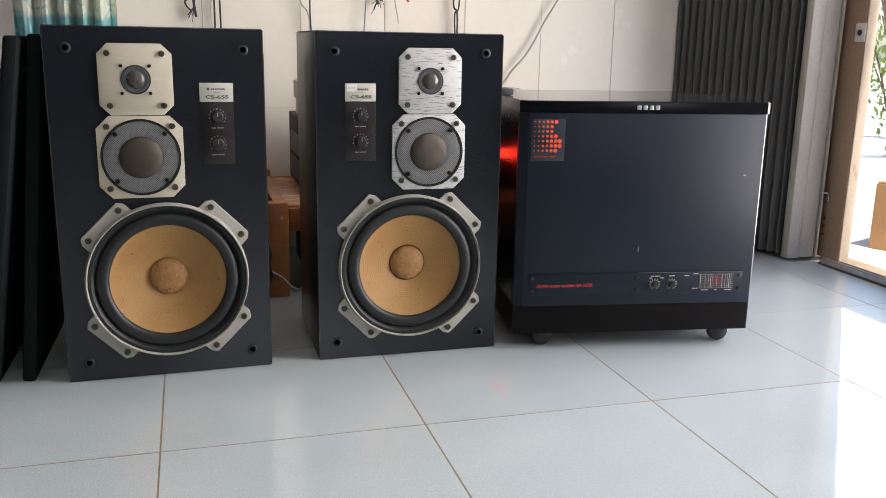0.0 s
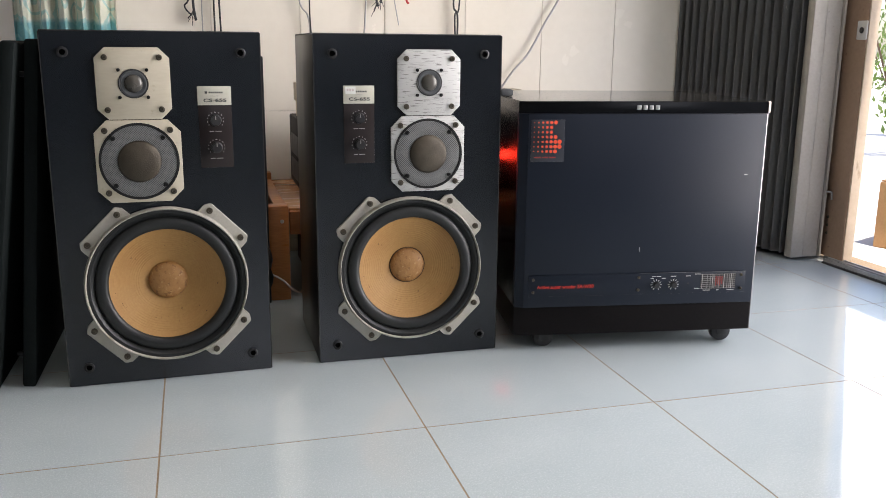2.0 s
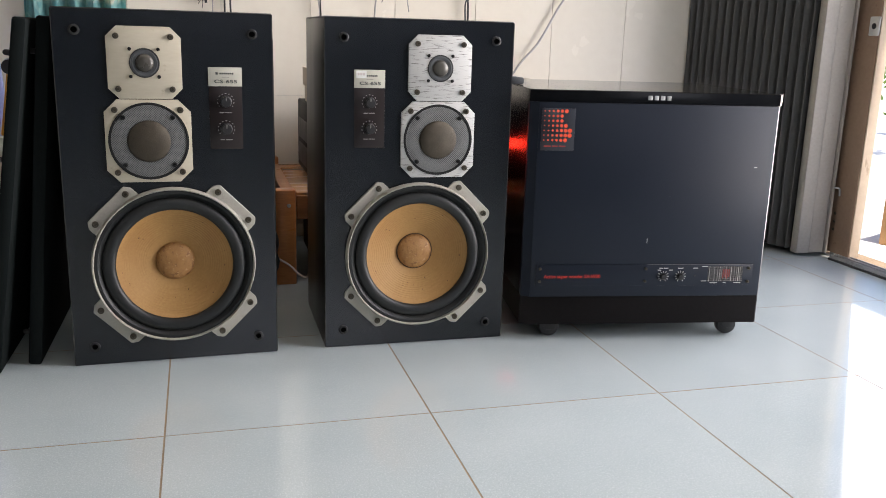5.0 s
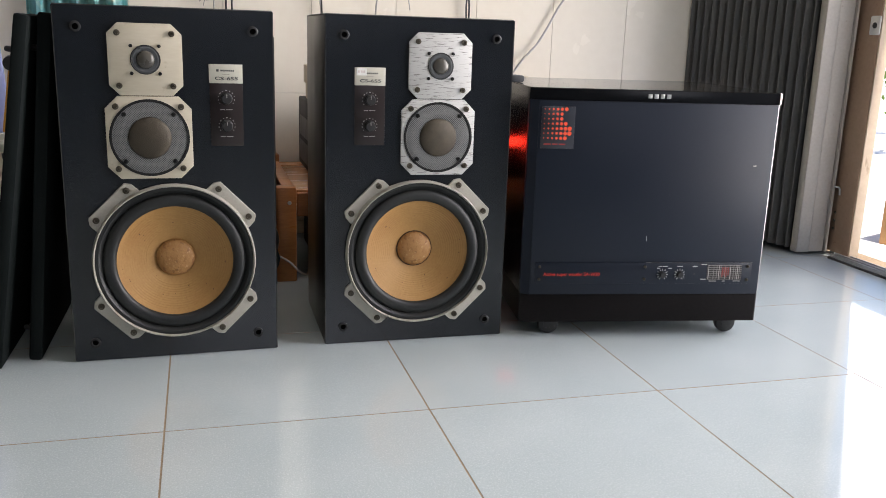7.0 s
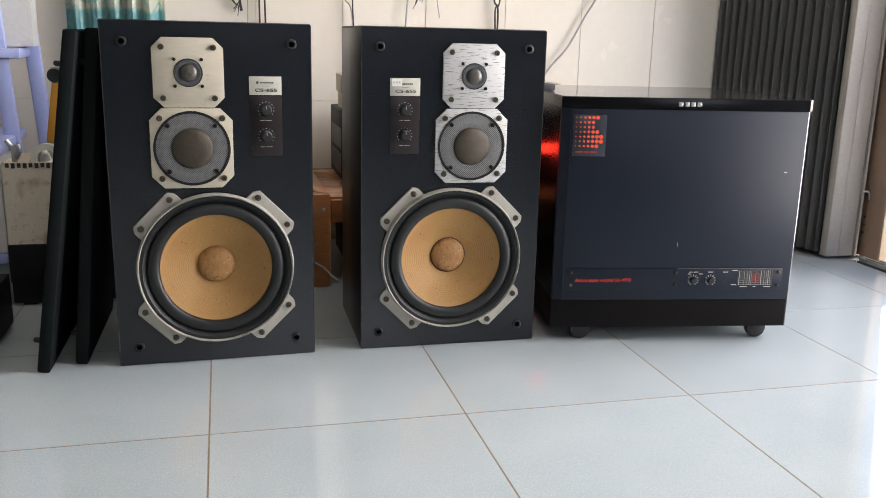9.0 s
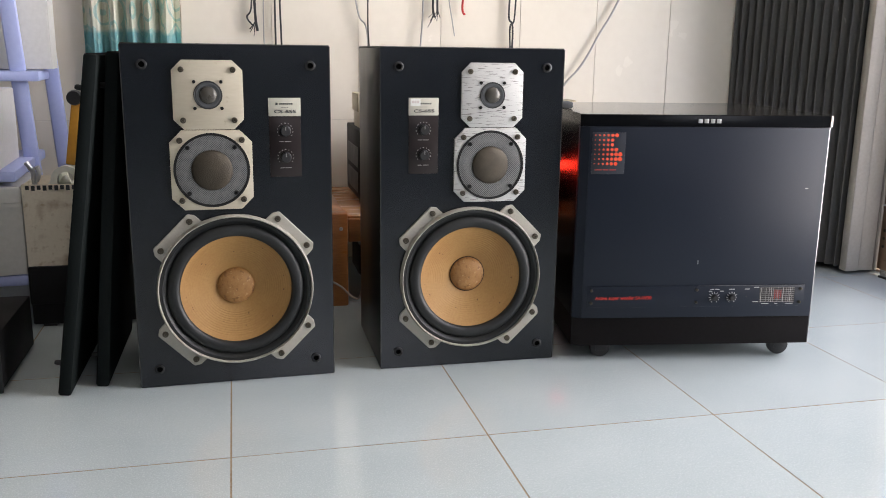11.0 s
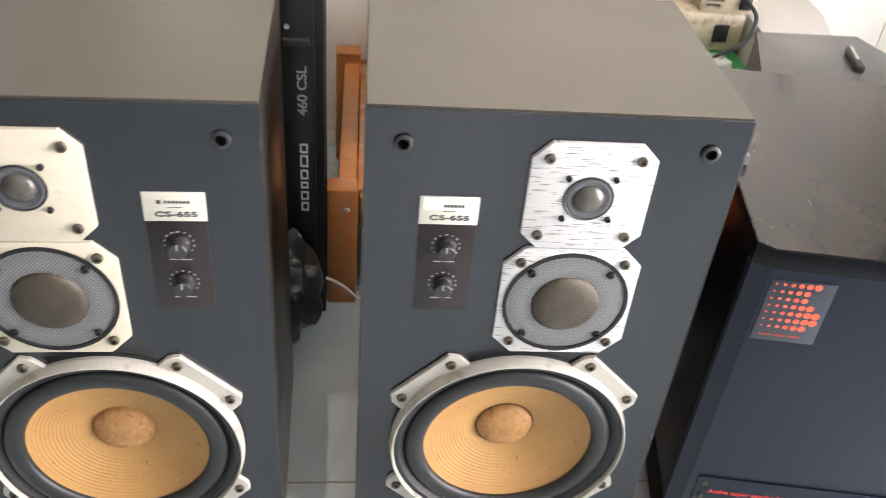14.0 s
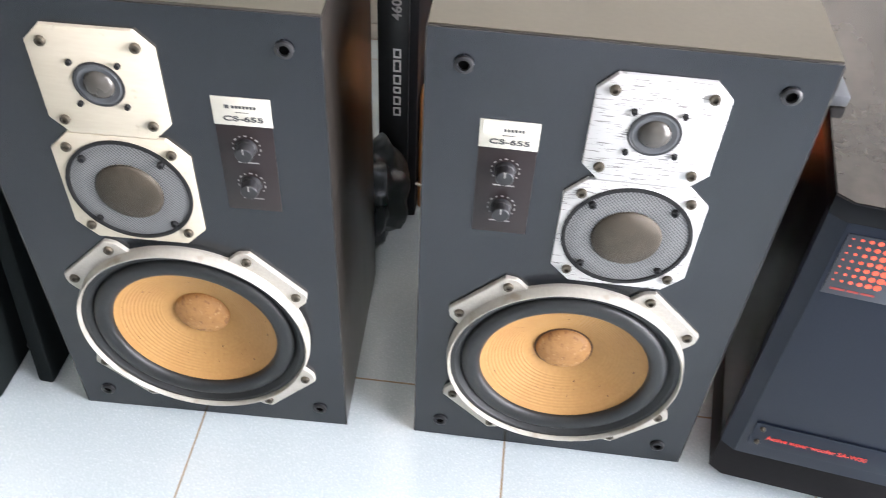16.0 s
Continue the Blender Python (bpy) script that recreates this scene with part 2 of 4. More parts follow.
M_WALLGROUT = mat("pale_grout", (0.70, 0.64, 0.55), (0.75, 0.69, 0.60), 0.85, scale=12)
# invented dark tone for unseen walls; holds down bounce and reflections
M_UNSEENWALL = mat("unseen_dark_wall", (0.105, 0.11, 0.105), (0.135, 0.14, 0.13), 0.8, scale=3, fine=60, bump=0.15)
M_CEILING = mat("white_ceiling_paint", (0.74, 0.715, 0.66), (0.78, 0.755, 0.70), 0.9, scale=3, bump=0.1)
M_WOOD = mat("varnished_orange_wood", (0.50, 0.195, 0.055), (0.37, 0.13, 0.035), 0.32, scale=5, fine=40, bump=0.06, stretch=(1, 9, 9))
M_WOODTOP = mat("varnished_wood_seat", (0.52, 0.235, 0.085), (0.41, 0.165, 0.055), 0.25, scale=4, fine=40, bump=0.04, stretch=(1, 9, 9))
M_GATE = mat("grey_enamelled_steel", (0.082, 0.080, 0.078), (0.104, 0.101, 0.097), 0.45, metal=0.1, scale=5, fine=90, bump=0.04, blotch=((0.55, 0.53, 0.5), (1, 1, 0.3), 50, 0.72, 0.78, 0.8))
M_STILE = mat("pale_grey_steel_stile", (0.375, 0.345, 0.30), (0.43, 0.395, 0.345), 0.45, scale=6, fine=120, bump=0.05, blotch=((0.30, 0.27, 0.23), (1, 1, 1), 50, 0.70, 0.76, 0.7))
M_BROWNSTEEL = mat("brown_painted_steel", (0.31, 0.20, 0.13), (0.37, 0.245, 0.165), 0.5, scale=5, fine=90, bump=0.06, blotch=((0.12, 0.06, 0.03), (1, 1, 1), 40, 0.68, 0.76, 0.8))
M_STEEL = mat("galvanised_steel", (0.55, 0.55, 0.54), (0.42, 0.42, 0.42), 0.35, metal=0.8, scale=30)
M_TRACK = mat("dark_floor_track", (0.06, 0.06, 0.062), (0.10, 0.10, 0.10), 0.4, metal=0.5, scale=20)
# sunlight on the post's narrow side is put into this cream; rust marks
M_SUNLITSTEEL = mat("sunlit_cream_steel", (0.60, 0.47, 0.33), (0.66, 0.53, 0.39), 0.5, scale=5, fine=90, bump=0.06, blotch=((0.24, 0.12, 0.05), (1, 1, 0.4), 36, 0.62, 0.74, 0.7))
M_CONCRETE = mat("sunlit_concrete", (0.80, 0.785, 0.75), (0.72, 0.705, 0.67), 0.9, scale=1.2, fine=30, bump=0.3)
M_LEAF = mat("green_leaves", (0.10, 0.19, 0.03), (0.17, 0.25, 0.05), 0.5, scale=8)
M_STEM = mat("brown_stems", (0.11, 0.075, 0.045), (0.16, 0.11, 0.07), 0.8, scale=20)
M_CARDBOARD = mat("brown_cardboard", (0.42, 0.24, 0.105), (0.36, 0.20, 0.085), 0.8, scale=6, fine=120, bump=0.1)
M_CARDCHIP = mat("bare_chipped_board", (0.62, 0.56, 0.50), (0.50, 0.44, 0.39), 0.8, scale=90, fine=300)
M_DIRTYCARD = mat("stained_cream_carton", (0.78, 0.70, 0.57), (0.70, 0.62, 0.49), 0.75, scale=8, fine=150, bump=0.08, streak=((0.40, 0.27, 0.15), (1, 1, 1), 60, 0.58, 0.70, 0.5), blotch=((0.33, 0.20, 0.11), (1, 1, 1), 18, 0.55, 0.72, 0.7))
M_LAVENDER = mat("lavender_blue_plastic", (0.40, 0.46, 0.78), (0.46, 0.52, 0.82), 0.42, scale=5, fine=90, bump=0.03)
M_WHITEPLASTIC = mat("off_white_plastic", (0.68, 0.67, 0.64), (0.60, 0.59, 0.56), 0.42, scale=4, fine=90, bump=0.02)
M_GRILLECLOTH = mat("black_grille_cloth", (0.008, 0.0105, 0.0105), (0.012, 0.0145, 0.0145), 0.9, spec=0.05, scale=8, fine=420, bump=0.3)
M_AMP = mat("black_steel_case", (0.009, 0.009, 0.010), (0.014, 0.014, 0.015), 0.55, spec=0.14, scale=6, fine=200, bump=0.08)
M_AMPFACE = mat("gloss_dark_amp_face", (0.010, 0.011, 0.011), (0.015, 0.016, 0.0155), 0.38, spec=0.25, scale=8)
M_BAG = mat("black_plastic_bag", (0.012, 0.016, 0.015), (0.02, 0.026, 0.024), 0.30, scale=10, fine=40, bump=0.5)
M_DIRTYBEIGE = mat("dirty_beige_enamel", (0.46, 0.39, 0.27), (0.53, 0.45, 0.32), 0.5, scale=12, fine=120, bump=0.05, blotch=((0.16, 0.11, 0.06), (1, 1, 1), 45, 0.52, 0.70, 0.7))
M_BEIGE = mat("beige_metal_case", (0.60, 0.52, 0.38), (0.66, 0.58, 0.44), 0.5, scale=10, fine=120, bump=0.04)
M_GREEN = mat("green_plastic", (0.035, 0.27, 0.075), (0.05, 0.33, 0.10), 0.4, scale=9)
M_GREYCASE = mat("light_grey_case", (0.50, 0.48, 0.44), (0.56, 0.54, 0.50), 0.5, scale=6)
M_CABLE_B = mat("black_cable", (0.015, 0.015, 0.015), (0.03, 0.03, 0.03), 0.5)
M_CABLE_G = mat("grey_cable", (0.34, 0.33, 0.31), (0.42, 0.41, 0.39), 0.5)
M_PALEWIRE = mat("pale_wire", (0.60, 0.55, 0.46), (0.5, 0.45, 0.38), 0.5)
M_CABLE_R = mat("red_cable", (0.60, 0.03, 0.02), (0.5, 0.02, 0.02), 0.45)
M_YELLOW = mat("yellow_handle", (0.62, 0.30, 0.03), (0.55, 0.25, 0.02), 0.45, scale=20)
M_CLEAR = mat("pale_tool_plastic", (0.52, 0.54, 0.46), (0.62, 0.62, 0.55), 0.35, scale=20)
M_RED_LAMP = glow("red_lamp", (1.0, 0.035, 0.015), 8.0)


def curtain_material():
    m = bpy.data.materials.new("teal_and_cream_swirl_cloth")
    m.use_nodes = True
    n, l = m.node_tree.nodes, m.node_tree.links
    tc = n.new("ShaderNodeTexCoord")
    noise1 = n.new("ShaderNodeTexNoise")
    noise1.inputs["Scale"].default_value = 7
    l.new(tc.outputs["Object"], noise1.inputs["Vector"])
    vo = n.new("ShaderNodeTexVoronoi")
    vo.inputs["Scale"].default_value = 10
    l.new(tc.outputs["Object"], vo.inputs["Vector"])
    rings = n.new("ShaderNodeMath")
    rings.operation = "MULTIPLY"
    rings.inputs[1].default_value = 24
    l.new(vo.outputs["Distance"], rings.inputs[0])
    sine = n.new("ShaderNodeMath")
    sine.operation = "SINE"
    l.new(rings.outputs[0], sine.inputs[0])
    sep = n.new("ShaderNodeSeparateXYZ")
    l.new(tc.outputs["Object"], sep.inputs[0])
    band = n.new("ShaderNodeMath")
    band.operation = "MULTIPLY_ADD"
    band.inputs[1].default_value, band.inputs[2].default_value = 0.07, 0.0
    l.new(noise1.outputs[0], band.inputs[0])
    height = n.new("ShaderNodeMath")
    l.new(sep.outputs[2], height.inputs[0])
    l.new(band.outputs[0], height.inputs[1])
    rp = n.new("ShaderNodeValToRGB")
    rp.color_ramp.elements[0].position, rp.color_ramp.elements[1].position = 0.730, 0.742
    rp.color_ramp.elements[0].color, rp.color_ramp.elements[1].color = (0.27, 0.58, 0.60, 1), (0.88, 0.88, 0.76, 1)
    l.new(height.outputs[0], rp.inputs[0])
    ink = n.new("ShaderNodeMapRange")
    ink.inputs["From Min"].default_value, ink.inputs["From Max"].default_value, ink.inputs["To Max"].default_value = 0.55, 0.8, 0.7
    l.new(sine.outputs[0], ink.inputs[0])
    mix = n.new("ShaderNodeMix")
    mix.data_type = "RGBA"
    l.new(ink.outputs[0], mix.inputs[0])
    l.new(rp.outputs[0], mix.inputs[6])
    mix.inputs[7].default_value = (0.42, 0.70, 0.67, 1)
    b = n["Principled BSDF"]
    l.new(mix.outputs[2], b.inputs["Base Color"])
    b.inputs["Roughness"].default_value = 0.8
    return m


M_CURTAIN = curtain_material()


# ---- mesh helpers ----
def finish(bm, smooth=35):
    bmesh.ops.recalc_face_normals(bm, faces=bm.faces)
    for fc in bm.faces:
        fc.smooth = True
    for e in bm.edges:
        if len(e.link_faces) == 2 and e.calc_face_angle(0) > radians(smooth):
            e.smooth = False


def part(name, bm, material, parent=None, label="", smooth=35):
    finish(bm, smooth)
    me = bpy.data.meshes.new(name)
    bm.to_mesh(me)
    bm.free()
    me.materials.append(material)
    ob = new(name, me)
    if parent:
        ob.parent = parent
    if label:
        tagged(ob, label)
    return ob


def thing(name, m, label, category, group="", kind=""):
    ob = new(name)
    ob.empty_display_size = 0.05
    ob.matrix_world = m
    return tagged(ob, label, category, group, kind)


def box(x0, x1, y0, y1, z0, z1, bevel=0.0, bm=None, seg=2):
    bm = bm or bmesh.new()
    vs = [bm.verts.new((x, y, z)) for x in (x0, x1) for y in (y0, y1) for z in (z0, z1)]
    fs = [bm.faces.new([vs[i] for i in q]) for q in ((0, 1, 3, 2), (4, 6, 7, 5), (0, 4, 5, 1), (2, 3, 7, 6), (0, 2, 6, 4), (1, 5, 7, 3))]
    if bevel:
        es = {e for fc in fs for e in fc.edges}
        bmesh.ops.bevel(bm, geom=list(es), offset=bevel, segments=seg, profile=0.5, affect="EDGES")
    return bm


def prism(poly, y0, y1, bevel=0.0, bm=None):
    """A plate whose outline (x, z) is pushed from y0 to y1."""
    bm = bm or bmesh.new()
    a = [bm.verts.new((x, y0, z)) for x, z in poly]
    b = [bm.verts.new((x, y1, z)) for x, z in poly]
    k = len(poly)
    front = bm.faces.new(a)
    bm.faces.new(list(reversed(b)))
    for i in range(k):
        bm.faces.new((a[i], b[i], b[(i + 1) % k], a[(i + 1) % k]))
    if bevel:
        bmesh.ops.bevel(bm, geom=list(front.edges), offset=bevel, segments=2, profile=0.5, affect="EDGES")
    return bm


def slab(poly, z0, z1, bevel=0.0, bm=None):
    """A body whose plan (x, y) is pushed from z0 up to z1."""
    bm = bm or bmesh.new()
    a = [bm.verts.new((x, y, z0)) for x, y in poly]
    b = [bm.verts.new((x, y, z1)) for x, y in poly]
    k = len(poly)
    bm.faces.new(a)
    top = bm.faces.new(b)
    for i in range(k):
        bm.faces.new((a[i], a[(i + 1) % k], b[(i + 1) % k], b[i]))
    if bevel:
        bmesh.ops.bevel(bm, geom=list(top.edges), offset=bevel, segments=2, profile=0.5, affect="EDGES")
    return bm


def lathe(profile, cx=0.0, cz=0.0, seg=64, bm=None):
    """Turns (radius, y) points round an axis that points along y."""
    bm = bm or bmesh.new()
    rings = []
    for r, y in profile:
        if r < 1e-6:
            rings.append([bm.verts.new((cx, y, cz))])
        else:
            rings.append([bm.verts.new((cx + r * math.cos(2 * math.pi * i / seg), y, cz + r * math.sin(2 * math.pi * i / seg))) for i in range(seg)])
    for a, b in zip(rings, rings[1:]):
        for i in range(seg):
            j = (i + 1) % seg
            q = [a[i % len(a)], a[j % len(a)], b[j % len(b)], b[i % len(b)]]
            q = [v for k, v in enumerate(q) if v not in q[:k]]
            if len(q) > 2:
                bm.faces.new(q)
    return bm


def tube(points, r, seg=8, bm=None):
    """A round cable along a smooth line through the points."""
    bm = bm or bmesh.new()
    p = [Vector(q) for q in points]
    line = []
    for i in range(len(p) - 1):
        a, b, c, d = p[max(i - 1, 0)], p[i], p[i + 1], p[min(i + 2, len(p) - 1)]
        for k in range(8):
            t = k / 8
            line.append(0.5 * ((2 * b) + (c - a) * t + (2 * a - 5 * b + 4 * c - d) * t * t + (3 * b - a - 3 * c + d) * t ** 3))
    line.append(p[-1])
    rings = []
    for i, q in enumerate(line):
        way = (line[min(i + 1, len(line) - 1)] - line[max(i - 1, 0)]).normalized()
        side = way.cross(Vector((0.31, 0.9, 0.2))).normalized()
        up = way.cross(side)
        rings.append([bm.verts.new(q + r * (math.cos(2 * math.pi * k / seg) * side + math.sin(2 * math.pi * k / seg) * up)) for k in range(seg)])
    for a, b in zip(rings, rings[1:]):
        for k in range(seg):
            bm.faces.new((a[k], a[(k + 1) % seg], b[(k + 1) % seg], b[k]))
    bm.faces.new(list(reversed(rings[0])))
    bm.faces.new(rings[-1])
    return bm


def writing(name, text, size, m, material, parent, label="", width=None, depth=0.0004, bold=0.014):
    """Raised or printed letters in the built-in font; their middle lies at m, they face -y."""
    cu = bpy.data.curves.new(name, "FONT")
    cu.body, cu.size, cu.extrude = text, size, depth
    cu.offset = size * bold
    cu.align_x, cu.align_y = "CENTER", "CENTER"
    tmp = new("tmp_text", cu)
    bpy.context.view_layer.update()
    me = bpy.data.meshes.new_from_object(tmp.evaluated_get(bpy.context.evaluated_depsgraph_get()))
    bpy.data.objects.remove(tmp)
    if width:
        xs = [v.co.x for v in me.vertices]
        k = width / (max(xs) - min(xs))
        for v in me.vertices:
            v.co.x *= k
    turn = m @ pose(0, 0, 0, 90, 0, 0)
    me.transform(turn)
    me.materials.clear()
    me.materials.append(material)
    ob = new(name, me)
    ob.parent = parent
    if label:
        tagged(ob, label)
    return ob


def octagon(cx, cz, half, cut):
    h, k = half, half - cut
    return [(cx + x, cz + z) for x, z in ((-k, -h), (k, -h), (h, -k), (h, k), (k, h), (-k, h), (-h, k), (-h, -k))]


# ---- room ----
X0, X1, Y0, Y1, ZC = -1.75, 1.90, -2.80, 2.75, 2.9
GX, GY, TILE = 0.368, 1.356, 0.437

floor = part("floor", box(X0 - 0.1, X1 + 0.10, Y0 - 0.1, Y1 + 0.1, -0.15, -0.0004), M_GROUT)
tagged(floor, "pale blue-grey glazed tile floor with tan grout", "floor", kind="structure")
ceiling = part("ceiling", box(X0 - 0.1, X1 + 0.1, Y0 - 0.1, Y1 + 0.1, ZC, ZC + 0.12), M_CEILING)
tagged(ceiling, "plain white painted ceiling", "ceiling", kind="structure")
wall_north = part("wall_north", box(X0 - 0.1, X1 + 0.1, Y1, Y1 + 0.12, 0, ZC), M_WALLGROUT)
tagged(wall_north, "wall clad in large cream glazed tiles", "wall", kind="structure")
wall_west = part("wall_west", box(X0 - 0.12, X0, Y0, Y1, 0, ZC), M_UNSEENWALL)
tagged(wall_west, "unseen plain wall, kept dark to cut bounce light", "wall", kind="structure")
# side wall with the wide shop door opening
bm = box(X1, X1 + 0.12, 2.30, Y1, 0, ZC)
box(X1, X1 + 0.12, 0.40, 2.30, 2.45, ZC, bm=bm)
box(X1, X1 + 0.12, Y0, 0.40, 0, ZC, bm=bm)
wall_east = tagged(part("wall_east", bm, M_UNSEENWALL), "wall with a wide shop doorway, its unseen face kept dark", "wall", kind="structure")
# unseen front wall; its opening is added for the fill lamp
bm = box(X0, 0.12, Y0 - 0.12, Y0, 0, ZC)
box(1.35, X1, Y0 - 0.12, Y0, 0, ZC, bm=bm)
box(0.12, 1.35, Y0 - 0.12, Y0, 2.45, ZC, bm=bm)
box(0.12, 1.35, Y0 - 0.12, Y0, 0, 1.20, bm=bm)
wall_south = tagged(part("wall_south", bm, M_UNSEENWALL), "unseen dark wall with an opening added for the front fill light", "wall", kind="structure")
track = part("door_track", box(1.845, 1.905, 0.42, 2.20, 0.0, 0.006), M_TRACK)
for dx in (1.853, 1.873, 1.893):
    part("rail", box(dx - 0.002, dx + 0.002, 0.42, 2.20, 0.006, 0.016), M_STEEL, track)
tagged(track, "dark steel floor track of the folding gate", "door track", kind="structure")

# ---- outside ----
ground = part("ground", box(-60, 60, -60, 60, -0.3, -0.06), M_CONCRETE)
tagged(ground, "sunlit pale concrete ground outside", "ground", kind="structure")


def shrub(x, y, h, seed):
    rnd = random.Random(seed)
    t = thing("shrub", pose(x, y, -0.06), "leafy green shrub outside the doorway", "shrub", "shrubs outside")
    stems = bmesh.new()
    leaves = bmesh.new()
    for k in range(16):
        a, lean = rnd.uniform(0, 6.28), rnd.uniform(0.08, 0.42)
        top = Vector((math.cos(a) * lean * h, math.sin(a) * lean * h, h * rnd.uniform(0.6, 1.0)))
        tube([(0, 0, 0), tuple(top * 0.5 + Vector((0.03, 0.02, 0.05))), tuple(top)], 0.007, 5, stems)
        for j in range(46):
            c = top * rnd.uniform(0.25, 1.05) + Vector([rnd.gauss(0, 0.07) for _ in range(3)])
            q = Euler((rnd.uniform(0, 6.28), rnd.uniform(0, 6.28), rnd.uniform(0, 6.28))).to_matrix()
            s = rnd.uniform(0.014, 0.032)
            leaves.faces.new([leaves.verts.new(c + q @ Vector(v)) for v in ((-s, 0, 0), (0, -s * 0.45, 0.004), (s * 1.2, 0, 0), (0, s * 0.45, 0.004))])
    part("stem", stems, M_STEM, t)
    part("foliage", leaves, M_LEAF, t)
    return t


for i, (x, y, h) in enumerate(((4.6, 4.9, 1.3), (5.6, 5.9, 1.5), (6.4, 6.2, 1.7), (6.8, 5.4, 1.5), (5.6, 4.6, 0.9))):
    shrub(x, y, h, 50 + i)

t = thing("cardboard_box", pose(2.62, 2.50, -0.06, 0, 0, 24), "low brown cardboard box standing outside", "box")
part("carton", box(-0.20, 0.20, -0.17, 0.17, 0, 0.24, 0.006), M_CARDBOARD, t)
part("flap", box(-0.196, 0.196, -0.166, -0.004, 0.2415, 0.2455, 0.001), M_CARDBOARD, t)
part("flap", box(-0.196, 0.196, 0.004, 0.166, 0.2415, 0.2455, 0.001), M_CARDBOARD, t)

# ---- door post and folding gate ----
post = thing("door_post", pose(0, 0, 0), "brown painted steel door post with rust spots", "door post", kind="structure")
part("post", box(1.885, 1.918, 2.165, 2.295, 0.012, 2.44, 0.003), M_BROWNSTEEL, post)
# thin strips give the post's sunlit side a paler colour
part("jamb_face", box(1.8875, 1.921, 2.1605, 2.1645, 0.012, 2.44, 0.001), M_SUNLITSTEEL, post, "jamb strip with rust marks, sunlight painted in as cream")
part("lip", box(1.9185, 1.9235, 2.1648, 2.182, 0.012, 2.44, 0.001), M_SUNLITSTEEL, post)
part("foot", box(1.888, 1.912, 2.166, 2.186, 0.0, 0.012), M_STEEL, post)
part("foot", box(1.888, 1.912, 2.225, 2.245, 0.0, 0.012), M_STEEL, post)
bm = prism([(-0.017, -0.027), (0.017, -0.027), (0.020, -0.024), (0.020, 0.024), (0.017, 0.027), (-0.017, 0.027), (-0.020, 0.024), (-0.020, -0.024)], 0, 0.003, 0.001)
bm.transform(pose(1.8815, 2.182, 0.694, 0, 0, -90))
latch = part("latch_plate", bm, M_WHITEPLASTIC, post, "pale latch plate with an oval hole")
bm = lathe([(0.0, -0.001), (0.0085, -0.001), (0.0085, 0.0)], seg=24)
bm.transform(pose(1.8808, 2.182, 0.694, 0, 0, -90))
part("hole", bm, M_BLACK, latch)
for z in (0.085, 0.11, 0.135):
    bm = lathe([(0.0, -0.003), (0.004, -0.002), (0.005, 0)], seg=12)
    bm.transform(pose(1.884, 2.24, z, 0, 0, -90))
    part("rivet", bm, M_BOLT, post)

gate = thing("folding_gate", pose(0, 0, 0), "grey steel accordion folding gate pushed into the corner", "folding gate")
PL = [(1.634 + 0.134 * (s / 30) ** 1.1 + (0.021 if s % 2 else -0.021), 2.738 - 0.460 * (s / 30)) for s in range(31)]
for a, b in zip(PL, PL[1:]):
    d = Vector((b[0] - a[0], b[1] - a[1]))
    nrm = Vector((-d.y, d.x)).normalized() * 0.0012
    q = [(a[0] - nrm.x, a[1] - nrm.y), (b[0] - nrm.x, b[1] - nrm.y), (b[0] + nrm.x, b[1] + nrm.y), (a[0] + nrm.x, a[1] + nrm.y)]
    part("slat", slab(q, 0.02, 2.40), M_GATE, gate)
stile = part("stile", box(1.764, 1.808, 2.244, 2.276, 0.010, 2.42, 0.003), M_STILE, gate, "pale grey steel end stile")
part("channel", box(1.8105, 1.862, 2.248, 2.276, 0.010, 2.42, 0.002), M_STILE, stile)
part("rib", box(1.8642, 1.872, 2.240, 2.276, 0.010, 2.42, 0.002), M_STILE, stile)
part("seam", box(1.8082, 1.8103, 2.252, 2.270, 0.012, 2.41), M_GATE, stile)
part("bolt", tube([(1.866, 2.238, 0.215), (1.880, 2.232, 0.212), (1.884, 2.232, 0.190)], 0.003), M_STEEL, gate)


# ---- loudspeakers ----
SW, SH, SD = 0.38, 0.661, 0.305
CU, CV = 0.0, 0.1926


def flange_outline(n=288):
    """Ring with four bolted ears on the diagonals."""
    ear = [(0.1685, -0.0462), (0.1685, 0.0462), (0.1565, 0.0545), (0.125, 0.0530), (0.125, -0.0530), (0.1565, -0.0545)]
    out = []
    for i in range(n):
        th = 2 * math.pi * i / n
        r = 0.149
        for k in range(4):
            d = (th - (math.pi / 4 + k * math.pi / 2) + math.pi) % (2 * math.pi) - math.pi
            if abs(d) > 0.6:
                continue
            c, s = math.cos(d), math.sin(d)
            best = 0
            for (r0, t0), (r1, t1) in zip(ear, ear[1:] + ear[:1]):
                den = (r1 - r0) * s - (t1 - t0) * c
                if abs(den) < 1e-9:
                    continue
                w = (t0 * c - r0 * s) / den
                if 0 <= w <= 1:
                    rr = (r0 + w * (r1 - r0)) * c + (t0 + w * (t1 - t0)) * s
                    best = max(best, rr)
            r = max(r, best)
        out.append((r, th))
    return out


def bolt(parent, x, z, y, r, material=None, name="bolt"):
    b = part(name, lathe([(0, y - 0.0016), (r * 0.42, y - 0.0016), (r * 0.46, y - 0.0042), (r * 0.88, y - 0.0038), (r, y - 0.0022), (r, y + 0.001)], x, z, 18), material or M_BOLT, parent)
    return b


